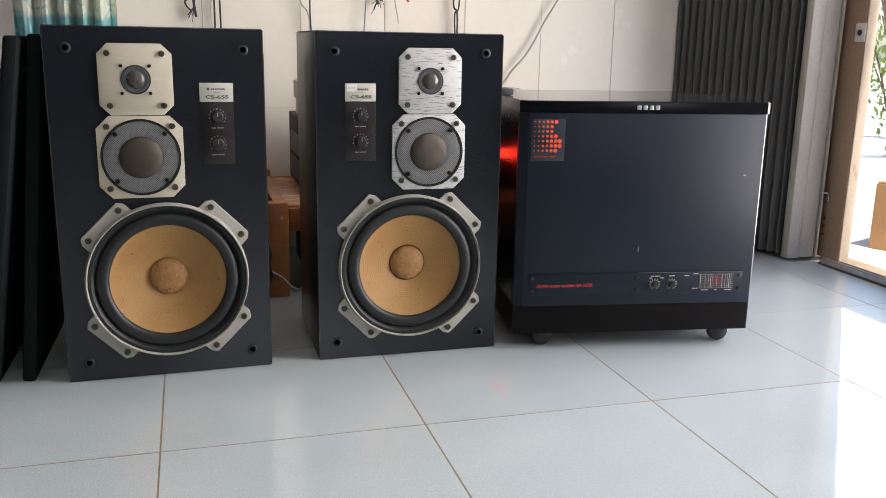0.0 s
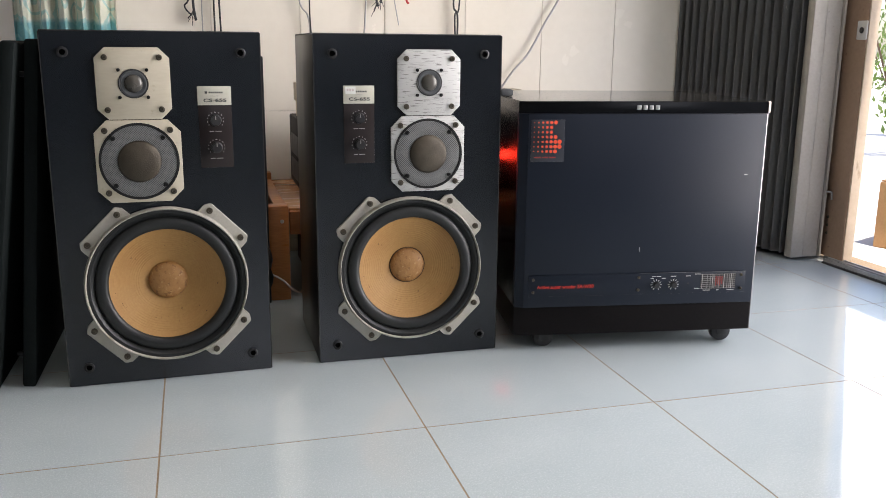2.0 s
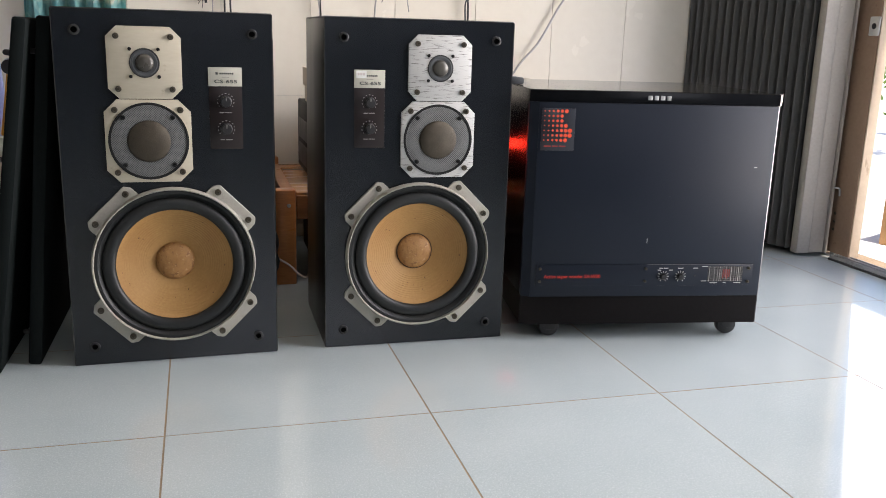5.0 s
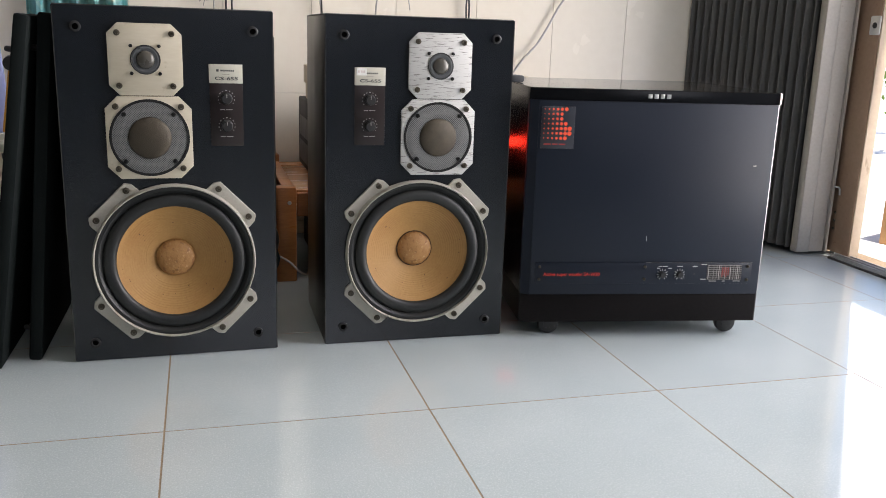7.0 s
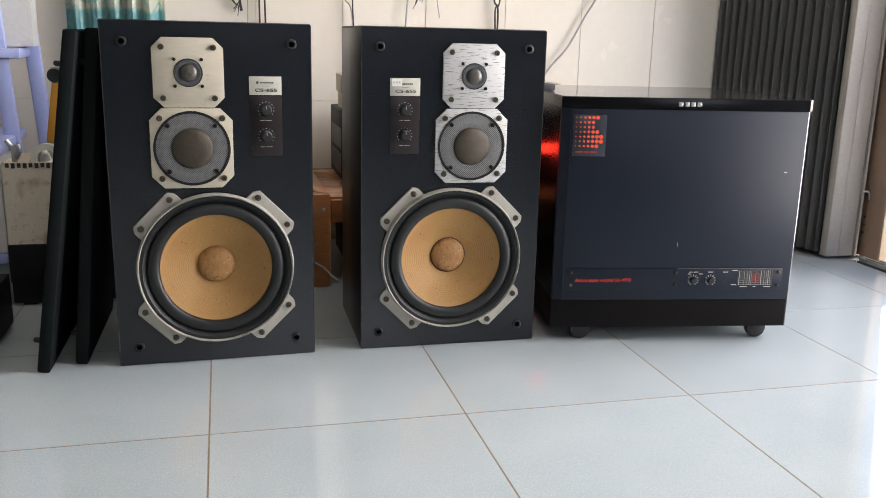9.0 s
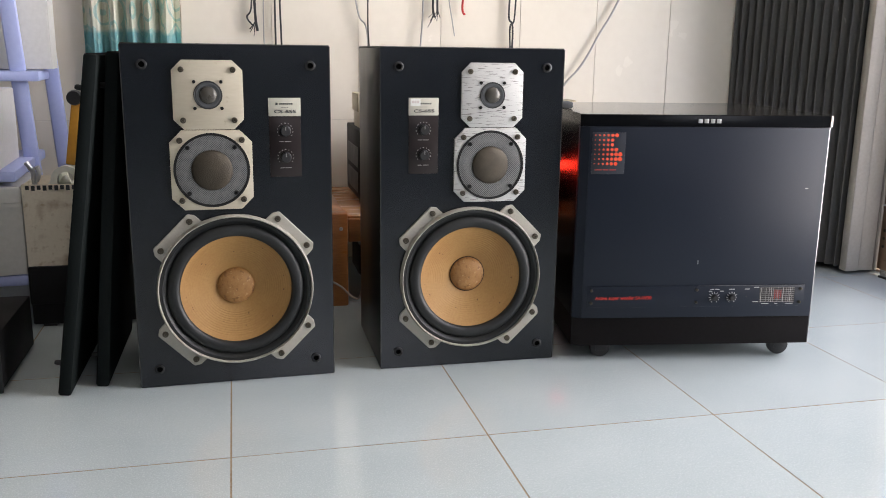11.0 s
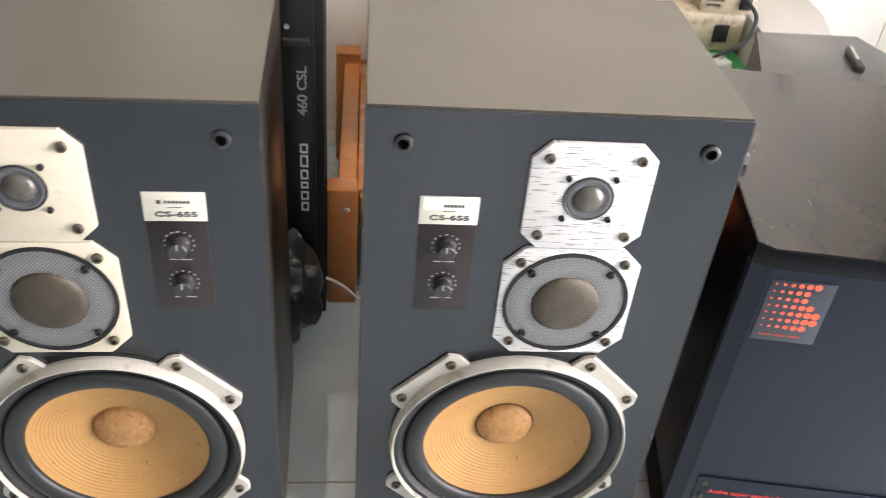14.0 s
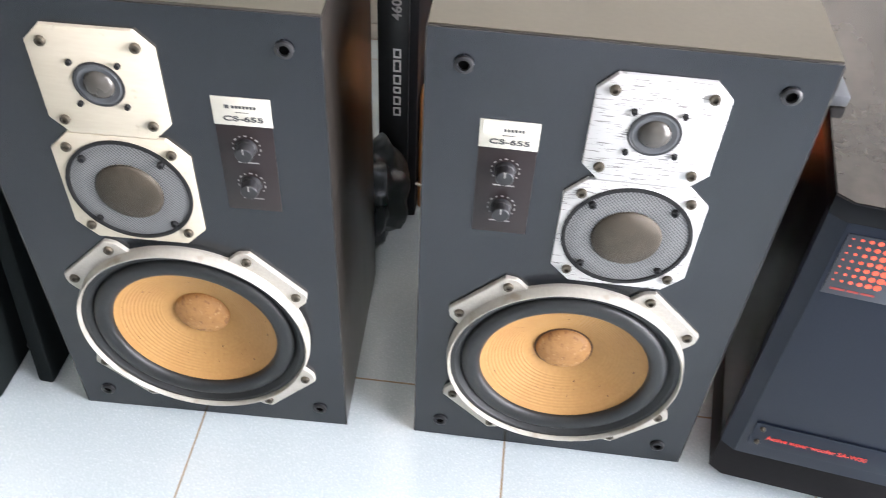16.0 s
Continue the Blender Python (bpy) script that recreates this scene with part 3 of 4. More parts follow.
def baffle_mesh(hole=0.1464, y0=0.0, y1=0.014):
    bm = bmesh.new()
    n = 64
    w = SW / 2 - 0.001

    def edge(th):
        c, s = math.cos(th), math.sin(th)
        k = 0.165 / max(abs(c), abs(s))
        return k * c, k * s

    inner = [bm.verts.new((CU + hole * math.cos(2 * math.pi * i / n), y0, CV + hole * math.sin(2 * math.pi * i / n))) for i in range(n)]
    back = [bm.verts.new((v.co.x, y1, v.co.z)) for v in inner]
    sq = []
    for i in range(n):
        ex, ez = edge(2 * math.pi * i / n)
        sq.append(bm.verts.new((CU + ex, y0, CV + ez)))
    for i in range(n):
        j = (i + 1) % n
        bm.faces.new((inner[i], inner[j], sq[j], sq[i]))
        bm.faces.new((inner[i], back[i], back[j], inner[j]))
    # rest of the board round the square
    rect = [(-w, 0.001), (w, 0.001), (w, SH - 0.001), (-w, SH - 0.001)]
    cor = [bm.verts.new((x, y0, z)) for x, z in rect]
    q = n // 8
    bm.faces.new([cor[0], cor[1]] + [sq[i % n] for i in range(7 * q, 5 * q - 1, -1)])
    bm.faces.new([cor[1], cor[2]] + [sq[i % n] for i in range(9 * q, 7 * q - 1, -1)])
    bm.faces.new([cor[2], cor[3]] + [sq[i % n] for i in range(3 * q, q - 1, -1)])
    bm.faces.new([cor[3], cor[0]] + [sq[i % n] for i in range(5 * q, 3 * q - 1, -1)])
    low = [bm.verts.new((x, y1, z)) for x, z in rect]
    for i in range(4):
        bm.faces.new((cor[i], cor[(i + 1) % 4], low[(i + 1) % 4], low[i]))
    return bm


def speaker(m, side, plate, label):
    """side 1: drivers to the left of the label; -1: mirrored."""
    t = thing("loudspeaker", m, label, "loudspeaker", "pair of loudspeakers")
    # cabinet: sides, top, bottom and back as a hollow box
    bm = bmesh.new()
    w, k = SW / 2, 0.018
    o = [(-w, 0), (w, 0), (w, SH), (-w, SH)]
    i_ = [(-w + k, k), (w - k, k), (w - k, SH - k), (-w + k, SH - k)]
    of, ob_, inf, inb = [[bm.verts.new((x, y, z)) for x, z in pts] for pts, y in ((o, 0.0015), (o, SD), (i_, 0.0015), (i_, SD - k))]
    for j in range(4):
        n = (j + 1) % 4
        bm.faces.new((of[j], of[n], ob_[n], ob_[j]))
        bm.faces.new((inf[j], inf[n], inb[n], inb[j]))
        bm.faces.new((of[j], of[n], inf[n], inf[j]))
    bm.faces.new(ob_)
    bm.faces.new(inb)
    outer = [e for e in bm.edges if all(v in of + ob_ for v in e.verts)]
    bmesh.ops.bevel(bm, geom=outer, offset=0.0022, segments=2, profile=0.5, affect="EDGES")
    part("cabinet", bm, M_VINYL, t, "black wood-grain vinyl cabinet")
    for sx in (-1, 1):
        a, b = sorted((sx * (w - 0.0014), sx * (w + 0.0003)))
        part("edge_strip", box(a, b, -0.0002, 0.0013, 0.002, SH - 0.002), M_WORN, t, "worn pale cabinet edge")
    part("top_panel", box(-w + 0.001, w - 0.001, 0.004, SD - 0.001, SH + 0.0001, SH + 0.0009), M_DUSTY, t, "dusty olive-brown top")
    part("baffle", baffle_mesh(), M_BAFFLE, t, "charcoal painted front board")
    # woofer
    out = flange_outline()
    bm = bmesh.new()
    n = len(out)
    prof = ((1.0, 0.0, 0.0), (1.0, 0.0, -0.0045), (1.0, -0.0012, -0.0058))
    rings = []
    for f_, dr, y in prof:
        rings.append([bm.verts.new((CU + (r + dr) * math.cos(th), y, CV + (r + dr) * math.sin(th))) for r, th in out])
    for rad, y in ((0.1474, -0.0058), (0.1470, -0.003), (0.1467, 0.004)):
        rings.append([bm.verts.new((CU + rad * math.cos(th), y, CV + rad * math.sin(th))) for r, th in out])
    for a, b in zip(rings, rings[1:]):
        for j in range(n):
            bm.faces.new((a[j], a[(j + 1) % n], b[(j + 1) % n], b[j]))
    woofer = part("woofer", bm, M_CAST, t, "large woofer in a pale cast frame")
    part("lip", lathe([(0.1502, -0.0056), (0.1492, -0.0100), (0.1480, -0.0172), (0.1471, -0.0186), (0.1460, -0.0184), (0.1450, -0.0165), (0.1444, -0.0100), (0.1442, 0.0020)], CU, CV, 96), M_LIP, woofer)
    roll = [(0.1446, -0.0118), (0.1436, -0.0128), (0.1385, -0.0128), (0.1370, -0.0112), (0.1330, -0.0082), (0.1305, -0.0058)]
    roll += [(0.1185 + 0.012 * math.cos(a), -0.0058 - 0.0085 * math.sin(a)) for a in [math.pi * k / 10 for k in range(11)]]
    roll += [(0.1068, -0.0030)]
    part("surround", lathe(roll, CU, CV, 96), M_RUBBER, woofer, "black rubber surround")
    cone = []
    r = 0.1075
    while r > 0.033:
        d = (0.1075 - r) / 0.0745
        rib = 0.00024 * math.sin(r / 0.0042 * 2 * math.pi) if 0.052 < r < 0.100 else 0
        cone.append((r, -0.004 + 0.033 * d ** 0.92 + rib))
        r -= 0.0007
    part("cone", lathe(cone, CU, CV, 96), M_CONE, woofer, "tan ribbed paper cone", 80)
    cap = [(0.0360 * math.cos(a), 0.0262 - 0.0130 * math.sin(a)) for a in [math.pi / 2 * k / 12 for k in range(13)]]
    cap = [(0.0372, 0.0285)] + cap[:-1] + [(0.0, 0.0132)]
    part("dust_cap", lathe(cap, CU, CV, 48), M_CAP, woofer, "tan stained dust cap")
    if side < 0:
        part("glue_line", lathe([(0.0382, 0.0270), (0.0377, 0.0256), (0.0367, 0.0254), (0.0358, 0.0264)], CU, CV, 64), M_GLUE, woofer, "dark glue line round the cap")
    for a, b in ((0.083, 0.138), (0.138, 0.083)):
        for sx in (-1, 1):
            for sz in (-1, 1):
                bolt(woofer, CU + sx * a, CV + sz * b, -0.0055, 0.0062)
    # midrange
    mx, mz = -0.0364 * side, 0.4279
    mid = part("midrange", prism(octagon(mx, mz, 0.0755, 0.0225), -0.005, 0.0, 0.0012), plate, t, "square metal plate with cut corners")
    part("rim", lathe([(0.0705, -0.0052), (0.0705, -0.0068), (0.0662, -0.0070), (0.0652, -0.0030)], mx, mz, 64), M_GASKET, mid)
    part("grille", lathe([(0.0660, -0.0052), (0.060, -0.0062), (0.050, -0.0066), (0.0385, -0.0060), (0.038, -0.0054)], mx, mz, 64), M_GRILLE, mid, "grey perforated grille ring")
    dome = [(0.0382 * math.cos(a), -0.0062 - 0.0085 * math.sin(a)) for a in [math.pi / 2 * k / 8 for k in range(8)]] + [(0, -0.0147)]
    part("dome", lathe(dome, mx, mz, 48), M_DOME, mid, "brownish fine mesh dome")
    for sx in (-1, 1):
        for sz in (-1, 1):
            bolt(mid, mx + sx * 0.0569, mz + sz * 0.0569, -0.005, 0.0058)
            bolt(mid, mx + sx * 0.0432, mz + sz * 0.0432, -0.0062, 0.0042, M_GASKET)
    # tweeter
    tx, tz = -0.0380 * side, 0.5684
    tw = part("tweeter", prism(octagon(tx, tz, 0.064, 0.0185), -0.005, 0.0, 0.0012), plate, t, "square metal plate with cut corners")
    part("rim", lathe([(0.0262, -0.0052), (0.0262, -0.0062), (0.0245, -0.0066), (0.0235, -0.0060)], tx, tz, 48), M_BLACK, tw)
    part("ring", lathe([(0.0240, -0.0060), (0.0215, -0.0068), (0.0185, -0.0058), (0.0150, -0.0053)], tx, tz, 48), M_GREYRING, tw)
    dome = [(0.0162 * math.cos(a), -0.0044 - 0.0085 * math.sin(a)) for a in [math.pi / 2 * k / 8 for k in range(8)]] + [(0, -0.0129)]
    part("dome", lathe(dome, tx, tz, 40), M_TWEETER, tw, "small grey dome")
    for sx in (-1, 1):
        for sz in (-1, 1):
            bolt(tw, tx + sx * 0.0465, tz + sz * 0.0465, -0.005, 0.0056)
            bolt(tw, tx + sx * 0.0243, tz + sz * 0.0243, -0.005, 0.0032, M_GASKET)
    # label and level controls
    lx0, lx1 = sorted((0.0718 * side, 0.1327 * side))
    lc = (lx0 + lx1) / 2
    lab = part("label", box(lx0, lx1, -0.0012, 0.0004, 0.5285, 0.5631, 0.0004), M_LABEL, t, "ivory name plate with the model number")
    writing("model_number", "CS-655", 0.0084, pose(lc + 0.001, -0.0014, 0.5370), M_LABELINK, lab, width=0.0415, bold=0.022)
    for j in range(7):
        bx = lc - 0.0098 + 0.0037 * j
        part("ink_bar", box(bx, bx + 0.0027, -0.0016, -0.0010, 0.5502, 0.5533), M_LABELINK, lab)
    part("ink_bar", box(lc - 0.0170, lc - 0.0128, -0.0016, -0.0010, 0.5496, 0.5540), M_LABELINK, lab)
    part("ink_bar", box(lc - 0.007, lc + 0.007, -0.0016, -0.0010, 0.5449, 0.5455), M_LABELINK, lab)
    if side < 0:
        part("price_sticker", box(lx0 + 0.004, lx0 + 0.024, -0.0020, -0.0013, 0.5475, 0.5612), M_PAPER, lab, "white paper price sticker")
        for j in range(3):
            part("ink_bar", box(lx0 + 0.0065 + 0.0052 * j, lx0 + 0.0100 + 0.0052 * j, -0.0023, -0.0019, 0.5525, 0.5570), M_FADED, lab)
    pan = part("control_panel", box(lx0 + 0.0005, lx1 - 0.0005, -0.0008, 0.0004, 0.4120, 0.5283, 0.0003), M_BROWNPANEL, t, "dark brown panel with two level knobs")
    for kz in (0.5005, 0.4500):
        kn = part("knob", lathe([(0.0112, -0.0006), (0.0105, -0.0050), (0.0098, -0.0056), (0.0095, -0.0150), (0.0085, -0.0160), (0, -0.0160)], lc, kz, 28), M_BLACK, pan)
        bm = box(-0.0007, 0.0007, -0.0165, -0.0155, 0.002, 0.0088)
        bm.transform(pose(lc, 0, kz))
        part("pointer", bm, M_PANELINK, kn)
        for j in range(11):
            a = radians(-125 + 25 * j)
            bm = box(-0.0009 - 0.0006 * (j % 2), 0.0009 + 0.0006 * (j % 2), -0.0012, -0.0007, 0.0140, 0.0156)
            bm.transform(pose(lc, 0, kz) @ pose(0, 0, 0, 0, math.degrees(a), 0))
            part("tick", bm, M_PANELINK, pan)
        for b0, b1 in ((-0.0115, -0.0030), (-0.0012, 0.0110)):
            part("ink_bar", box(lc + b0, lc + b1, -0.0012, -0.0007, kz - 0.0213, kz - 0.0199), M_PANELINK, pan)
    # grille sockets
    for sx in (-1, 1):
        for z in (0.6235, 0.0371):
            sock = part("socket", lathe([(0.0095, 0.0), (0.0095, -0.003), (0.0080, -0.0040), (0.0058, -0.0040), (0.0055, -0.0006)], sx * 0.1528, z, 28), M_BLACK, t)
            part("hole", lathe([(0.0056, -0.0012), (0.0050, -0.0006), (0, -0.0006)], sx * 0.1528, z, 20), M_VOID, sock)
    return t


speaker(pose(-0.0512, 1.7025, 0, 0, 0, 1.49), 1, M_AGED, "black three-way loudspeaker with tan woofer and yellowed metal plates")
speaker(pose(0.4260, 1.7099, 0, 0, 0, -0.34), -1, M_SCRATCHED, "black three-way loudspeaker with tan woofer and scratched silver plates")

# ---- subwoofer ----
sub = thing("subwoofer", pose(0.9158, 1.6381, 0, 0, 0, -8.67), "large navy-black active subwoofer box on small casters", "subwoofer")
SDEP = 0.435
plan = [(-0.255, 0), (0.2555, 0), (0.2595, 0.004), (0.2595, SDEP - 0.03), (0.2295, SDEP), (-0.241, SDEP), (-0.2713, SDEP - 0.03), (-0.2713, 0.010)]
inner = [(x * 0.998, y + (0.001 if y < 0.2 else -0.001)) for x, y in plan]
part("body", slab(inner, 0.0985, 0.5080), M_PIANO, sub, "gloss black side panels")
part("plinth", slab(plan, 0.0359, 0.0975, 0.001), M_KICK, sub, "brown-black plinth")
part("front_panel", box(-0.2535, 0.2550, -0.003, 0.010, 0.0983, 0.5078, 0.0004), M_NAVY, sub, "navy-black painted front panel")
# right chamfer: its reflection of the doorway is put in as pale grey
part("corner_trim", slab([(0.2553, -0.0025), (0.2600, 0.0035), (0.2600, 0.014), (0.2553, 0.014)], 0.0985, 0.5075), M_PALEGREY, sub, "pale corner strip, doorway reflection put in its colour")
part("corner_trim", slab([(-0.2537, -0.0029), (-0.2537, 0.020), (-0.2715, 0.020), (-0.2715, 0.0080)], 0.0983, 0.5078), M_NAVY, sub)
lid = part("lid", slab([(x * 1.004, y - (0.004 if y < 0.2 else -0.002)) for x, y in plan], 0.5085, 0.5318, 0.0012), M_LIDEDGE, sub, "gloss black lid with worn edge")
part("top_sheet", slab([(x * 0.998, y + (-0.0015 if y < 0.2 else 0.0)) for x, y in plan], 0.5319, 0.5327), M_LID, lid, "dusty gloss black top")
for k in range(4):
    x = -0.0245 + k * 0.0132
    part("badge", box(x - 0.0044, x + 0.0044, -0.0062, -0.0038, 0.5158, 0.5246, 0.0004), M_STEEL, lid)
# rows of red dots on a clear sticker
chip = slab([(0.2555, -0.0060), (0.2610, -0.0030), (0.2622, 0.004), (0.2555, 0.002)], 0.5100, 0.5322, 0.0006)
part("chipped_corner", chip, M_CARDCHIP, lid, "chipped pale lid corner")
st = part("sticker", box(-0.2480, -0.1785, -0.0042, -0.0031, 0.4100, 0.4955, 0.0003), M_STICKER, sub, "clear sticker with red dot pattern")
COUNT = (6, 5, 5, 6, 7, 7, 6)
for r_, cnt in enumerate(COUNT):
    for c in range(cnt):
        rad = 0.0012 + 0.00055 * min(c, 6)
        part("dot", lathe([(0, -0.0047), (rad, -0.0047), (rad, -0.0041)], -0.2420 + 0.0089 * c, 0.4900 - 0.0098 * r_, 14), M_REDDOT, st)
for x0_, x1_ in ((-0.2410, -0.2260), (-0.2235, -0.2120), (-0.2095, -0.1960)):
    part("ink_bar", box(x0_, x1_, -0.0046, -0.0041, 0.4175, 0.4203), M_DIMRED, st)
# control strip
strip = part("control_strip", box(-0.2440, 0.2365, -0.0052, -0.0031, 0.1225, 0.1685, 0.0005), M_NAVY, sub, "dark control strip with dials and screws")
writing("lettering", "Active super woofer SA-W30", 0.0105, pose(-0.1640, -0.0054, 0.1430), M_REDINK, strip, "red lettering", width=0.123)
for x, z in ((-0.2345, 0.160), (-0.2345, 0.1325), (-0.004, 0.160), (-0.004, 0.1325), (0.2270, 0.161), (0.2270, 0.131)):
    bolt(strip, x, z, -0.0052, 0.0032, M_BOLT, "screw")
for x, rad in ((0.036, 0.0070), (0.0745, 0.0070)):
    kn = part("dial", lathe([(rad, -0.005), (rad * 0.92, -0.012), (rad * 0.8, -0.0135), (0, -0.0135)], x, 0.1430, 24), M_BLACK, strip)
    for j in range(11):
        bm = box(-0.0006, 0.0006, -0.0060, -0.0051, 0.0082, 0.0124)
        bm.transform(pose(x, 0, 0.143) @ pose(0, 0, 0, 0, -150 + 30 * j, 0))
        part("tick", bm, M_WHITEINK, strip)
for x0_, x1_, z0_ in ((0.026, 0.034, 0.1602), (0.036, 0.046, 0.1602), (0.068, 0.080, 0.1602), (0.102, 0.113, 0.1602), (0.023, 0.030, 0.1560), (0.048, 0.056, 0.1560)):
    part("ink_bar", box(x0_, x1_, -0.0058, -0.0051, z0_, z0_ + 0.0016), M_WHITEINK, strip)
part("chart", box(0.1355, 0.2145, -0.0056, -0.0050, 0.1312, 0.1645), M_BLACK, strip, "black frequency chart with a white grid")
for j in range(8):
    z = 0.1320 + 0.0044 * j
    part("chart_line", box(0.1360, 0.2140, -0.0060, -0.0055, z, z + 0.0008), M_PANELINK, strip)
for j, x in enumerate((0.1385, 0.1500, 0.1570, 0.1620, 0.1660, 0.1760, 0.1880, 0.1950, 0.2000, 0.2040, 0.2080)):
    part("chart_line", box(x, x + 0.0008, -0.0061, -0.0055, 0.1318, 0.1640), M_PANELINK if j % 3 else M_WHITEINK, strip)
for j in range(4):
    part("chart_line", box(0.1690 + 0.0045 * j, 0.1712 + 0.0045 * j, -0.0062, -0.0055, 0.138 + 0.003 * (j % 2), 0.159), M_DIMRED, strip)
for x0_, x1_ in ((0.142, 0.158), (0.172, 0.178), (0.196, 0.212)):
    part("ink_bar", box(x0_, x1_, -0.0058, -0.0051, 0.1275, 0.1287), M_WHITEINK, strip)
part("power_lamp", lathe([(0, -0.0062), (0.0016, -0.0062), (0.0020, -0.0051)], 0.1075, 0.1440, 14), M_BLACK, strip)
part("worn_edge", box(-0.002, 0.2365, -0.0054, -0.0045, 0.1686, 0.1692), M_PALEGREY, strip, "thin worn bright edge")
part("ink_bar", box(0.122, 0.134, -0.0058, -0.0051, 0.1640, 0.1654), M_WHITEINK, strip)
part("ink_bar", box(0.122, 0.134, -0.0058, -0.0051, 0.1316, 0.1330), M_WHITEINK, strip)
part("scratch", box(-0.006, -0.0052, -0.0036, -0.0029, 0.216, 0.226), M_WHITEINK, sub)
part("scratch", box(0.215, 0.222, -0.0036, -0.0029, 0.3795, 0.3803), M_WHITEINK, sub)
for x in (-0.20, 0.206):
    for y in (0.035, SDEP - 0.06):
        c = thing("caster", pose(x, y, 0), "black plastic caster wheel", "caster")
        c.parent = sub
        bm = lathe([(0, -0.011), (0.013, -0.011), (0.021, -0.009), (0.0225, -0.006), (0.0225, 0.006), (0.021, 0.009), (0.013, 0.011), (0, 0.011)], 0, 0.0225, 28)
        part("wheel", bm, M_BLACK, c)
        part("fork", box(-0.012, 0.014, -0.014, -0.0115, 0.016, 0.0359, 0.001), M_BLACK, c)
        part("fork", box(-0.012, 0.014, 0.0115, 0.014, 0.016, 0.0359, 0.001), M_BLACK, c)

# ---- grille covers leaning beside the loudspeaker ----
def grille_cover(x, y, turn, lean, label):
    t = thing("grille_cover", pose(x, y, 0.0, 0, lean, turn), label, "speaker grille", "pair of loose grilles")
    part("frame", box(-0.012, 0.012, 0.0, 0.365, 0.0, 0.648, 0.005), M_GRILLECLOTH, t, "black cloth stretched on a frame")
    for z in (0.06, 0.585):
        for yy in (0.02, 0.345):
            bm = lathe([(0.0055, 0.0), (0.005, -0.010), (0.003, -0.013), (0, -0.013)], 0, 0, 16)
            bm.transform(pose(-0.012, yy, z, 0, 0, -90))
            part("peg", bm, M_BLACK, t)
    return t


grille_cover(-0.380, 1.685, -1.0, 8.2, "black cloth speaker grille leaning beside the cabinet")
grille_cover(-0.316, 1.720, -1.0, 5.4, "black cloth speaker grille leaning against the cabinet")

# ---- wooden bench and what stands on it ----
bench = thing("wooden_bench", pose(0.178, 2.19, 0), "low varnished orange-brown wooden bench against the wall", "bench")
part("seat", box(0.0508, 0.66, 0.022, 0.52, 0.200, 0.236, 0.003), M_WOODTOP, bench)
for x in (0.0, 0.62):
    part("leg", box(x, x + 0.052, 0.0, 0.042, 0.0, 0.246, 0.005), M_WOOD, bench)
    part("leg", box(x, x + 0.052, 0.49, 0.535, 0.0, 0.262, 0.005), M_WOOD, bench)
    part("side_rail", box(x + 0.018, x + 0.050, 0.044, 0.488, 0.185, 0.242, 0.004), M_WOOD, bench)
part("apron", box(0.054, 0.618, 0.004, 0.020, 0.170, 0.230, 0.003), M_WOOD, bench)
bm = lathe([(0, -0.002), (0.004, -0.0018), (0.0052, 0)], 0.034, 0.206, 14)
part("screw", bm, M_STEEL, bench)

amp = thing("amplifier", pose(0.284, 2.33, 0.237), "black amplifier with vents standing on the bench", "amplifier")
part("case", box(0, 0.42, 0.012, 0.30, 0.012, 0.205, 0.004), M_AMP, amp)
part("faceplate", box(-0.004, 0.424, 0.0, 0.0115, 0.010, 0.205, 0.002), M_AMP, amp)
for z in (0.03, 0.10):
    part("vent", box(-0.0015, 0.001, 0.05, 0.26, z, z + 0.055), M_BLACK, amp)
for x in (0.03, 0.38):
    for y in (0.03, 0.26):
        part("foot", box(x, x + 0.03, y, y + 0.03, 0, 0.0118, 0.002), M_BLACK, amp)
small = thing("beige_device", pose(0.292, 2.36, 0.443), "small beige metal device lying on the amplifier", "electronics")
part("case", box(0, 0.14, 0, 0.16, 0, 0.045, 0.002), M_BEIGE, small)
part("upper_case", box(-0.008, 0.10, 0.02, 0.14, 0.046, 0.095, 0.002), M_BEIGE, small)
for z in (0.018, 0.07):
    bm = lathe([(0, -0.002), (0.005, -0.0018), (0.006, 0)], 0.02, z, 14)
    part("screw", bm, M_STEEL, small)

under_bench = thing("black_adapter", pose(0.30, 2.50, 0), "black adapter box on the floor under the bench", "adapter")
part("case", box(0, 0.12, 0, 0.16, 0, 0.095, 0.006), M_AMP, under_bench)
tall = thing("rack_amplifier", pose(0.118, 2.15, 0, 0, 0, 2), "black rack amplifier standing on its end", "amplifier")
part("case", box(0.0, 0.060, 0.012, 0.36, 0.002, 0.612, 0.003), M_AMP, tall)
part("faceplate", box(-0.002, 0.046, 0.0, 0.0115, 0.0, 0.620, 0.002), M_AMPFACE, tall, "gloss dark front with pale lettering")
part("handle", box(0.002, 0.040, -0.014, -0.001, 0.520, 0.532, 0.003), M_BLACK, tall)
part("screw", lathe([(0, -0.003), (0.003, -0.003), (0.004, 0)], 0.008, 0.545, 14), M_STEEL, tall)
for z0_, z1_ in ((0.232, 0.248), (0.253, 0.269), (0.275, 0.287), (0.292, 0.309), (0.315, 0.336), (0.340, 0.356)):
    bm = box(0.022, 0.0245, -0.0012, 0.0002, z0_, z1_)
    box(0.0315, 0.034, -0.0012, 0.0002, z0_, z1_, bm=bm)
    box(0.0245, 0.0315, -0.0012, 0.0002, z0_, z0_ + 0.0028, bm=bm)
    box(0.0245, 0.0315, -0.0012, 0.0002, z1_ - 0.0028, z1_, bm=bm)
    part("emblem_mark", bm, M_WHITEINK, tall)
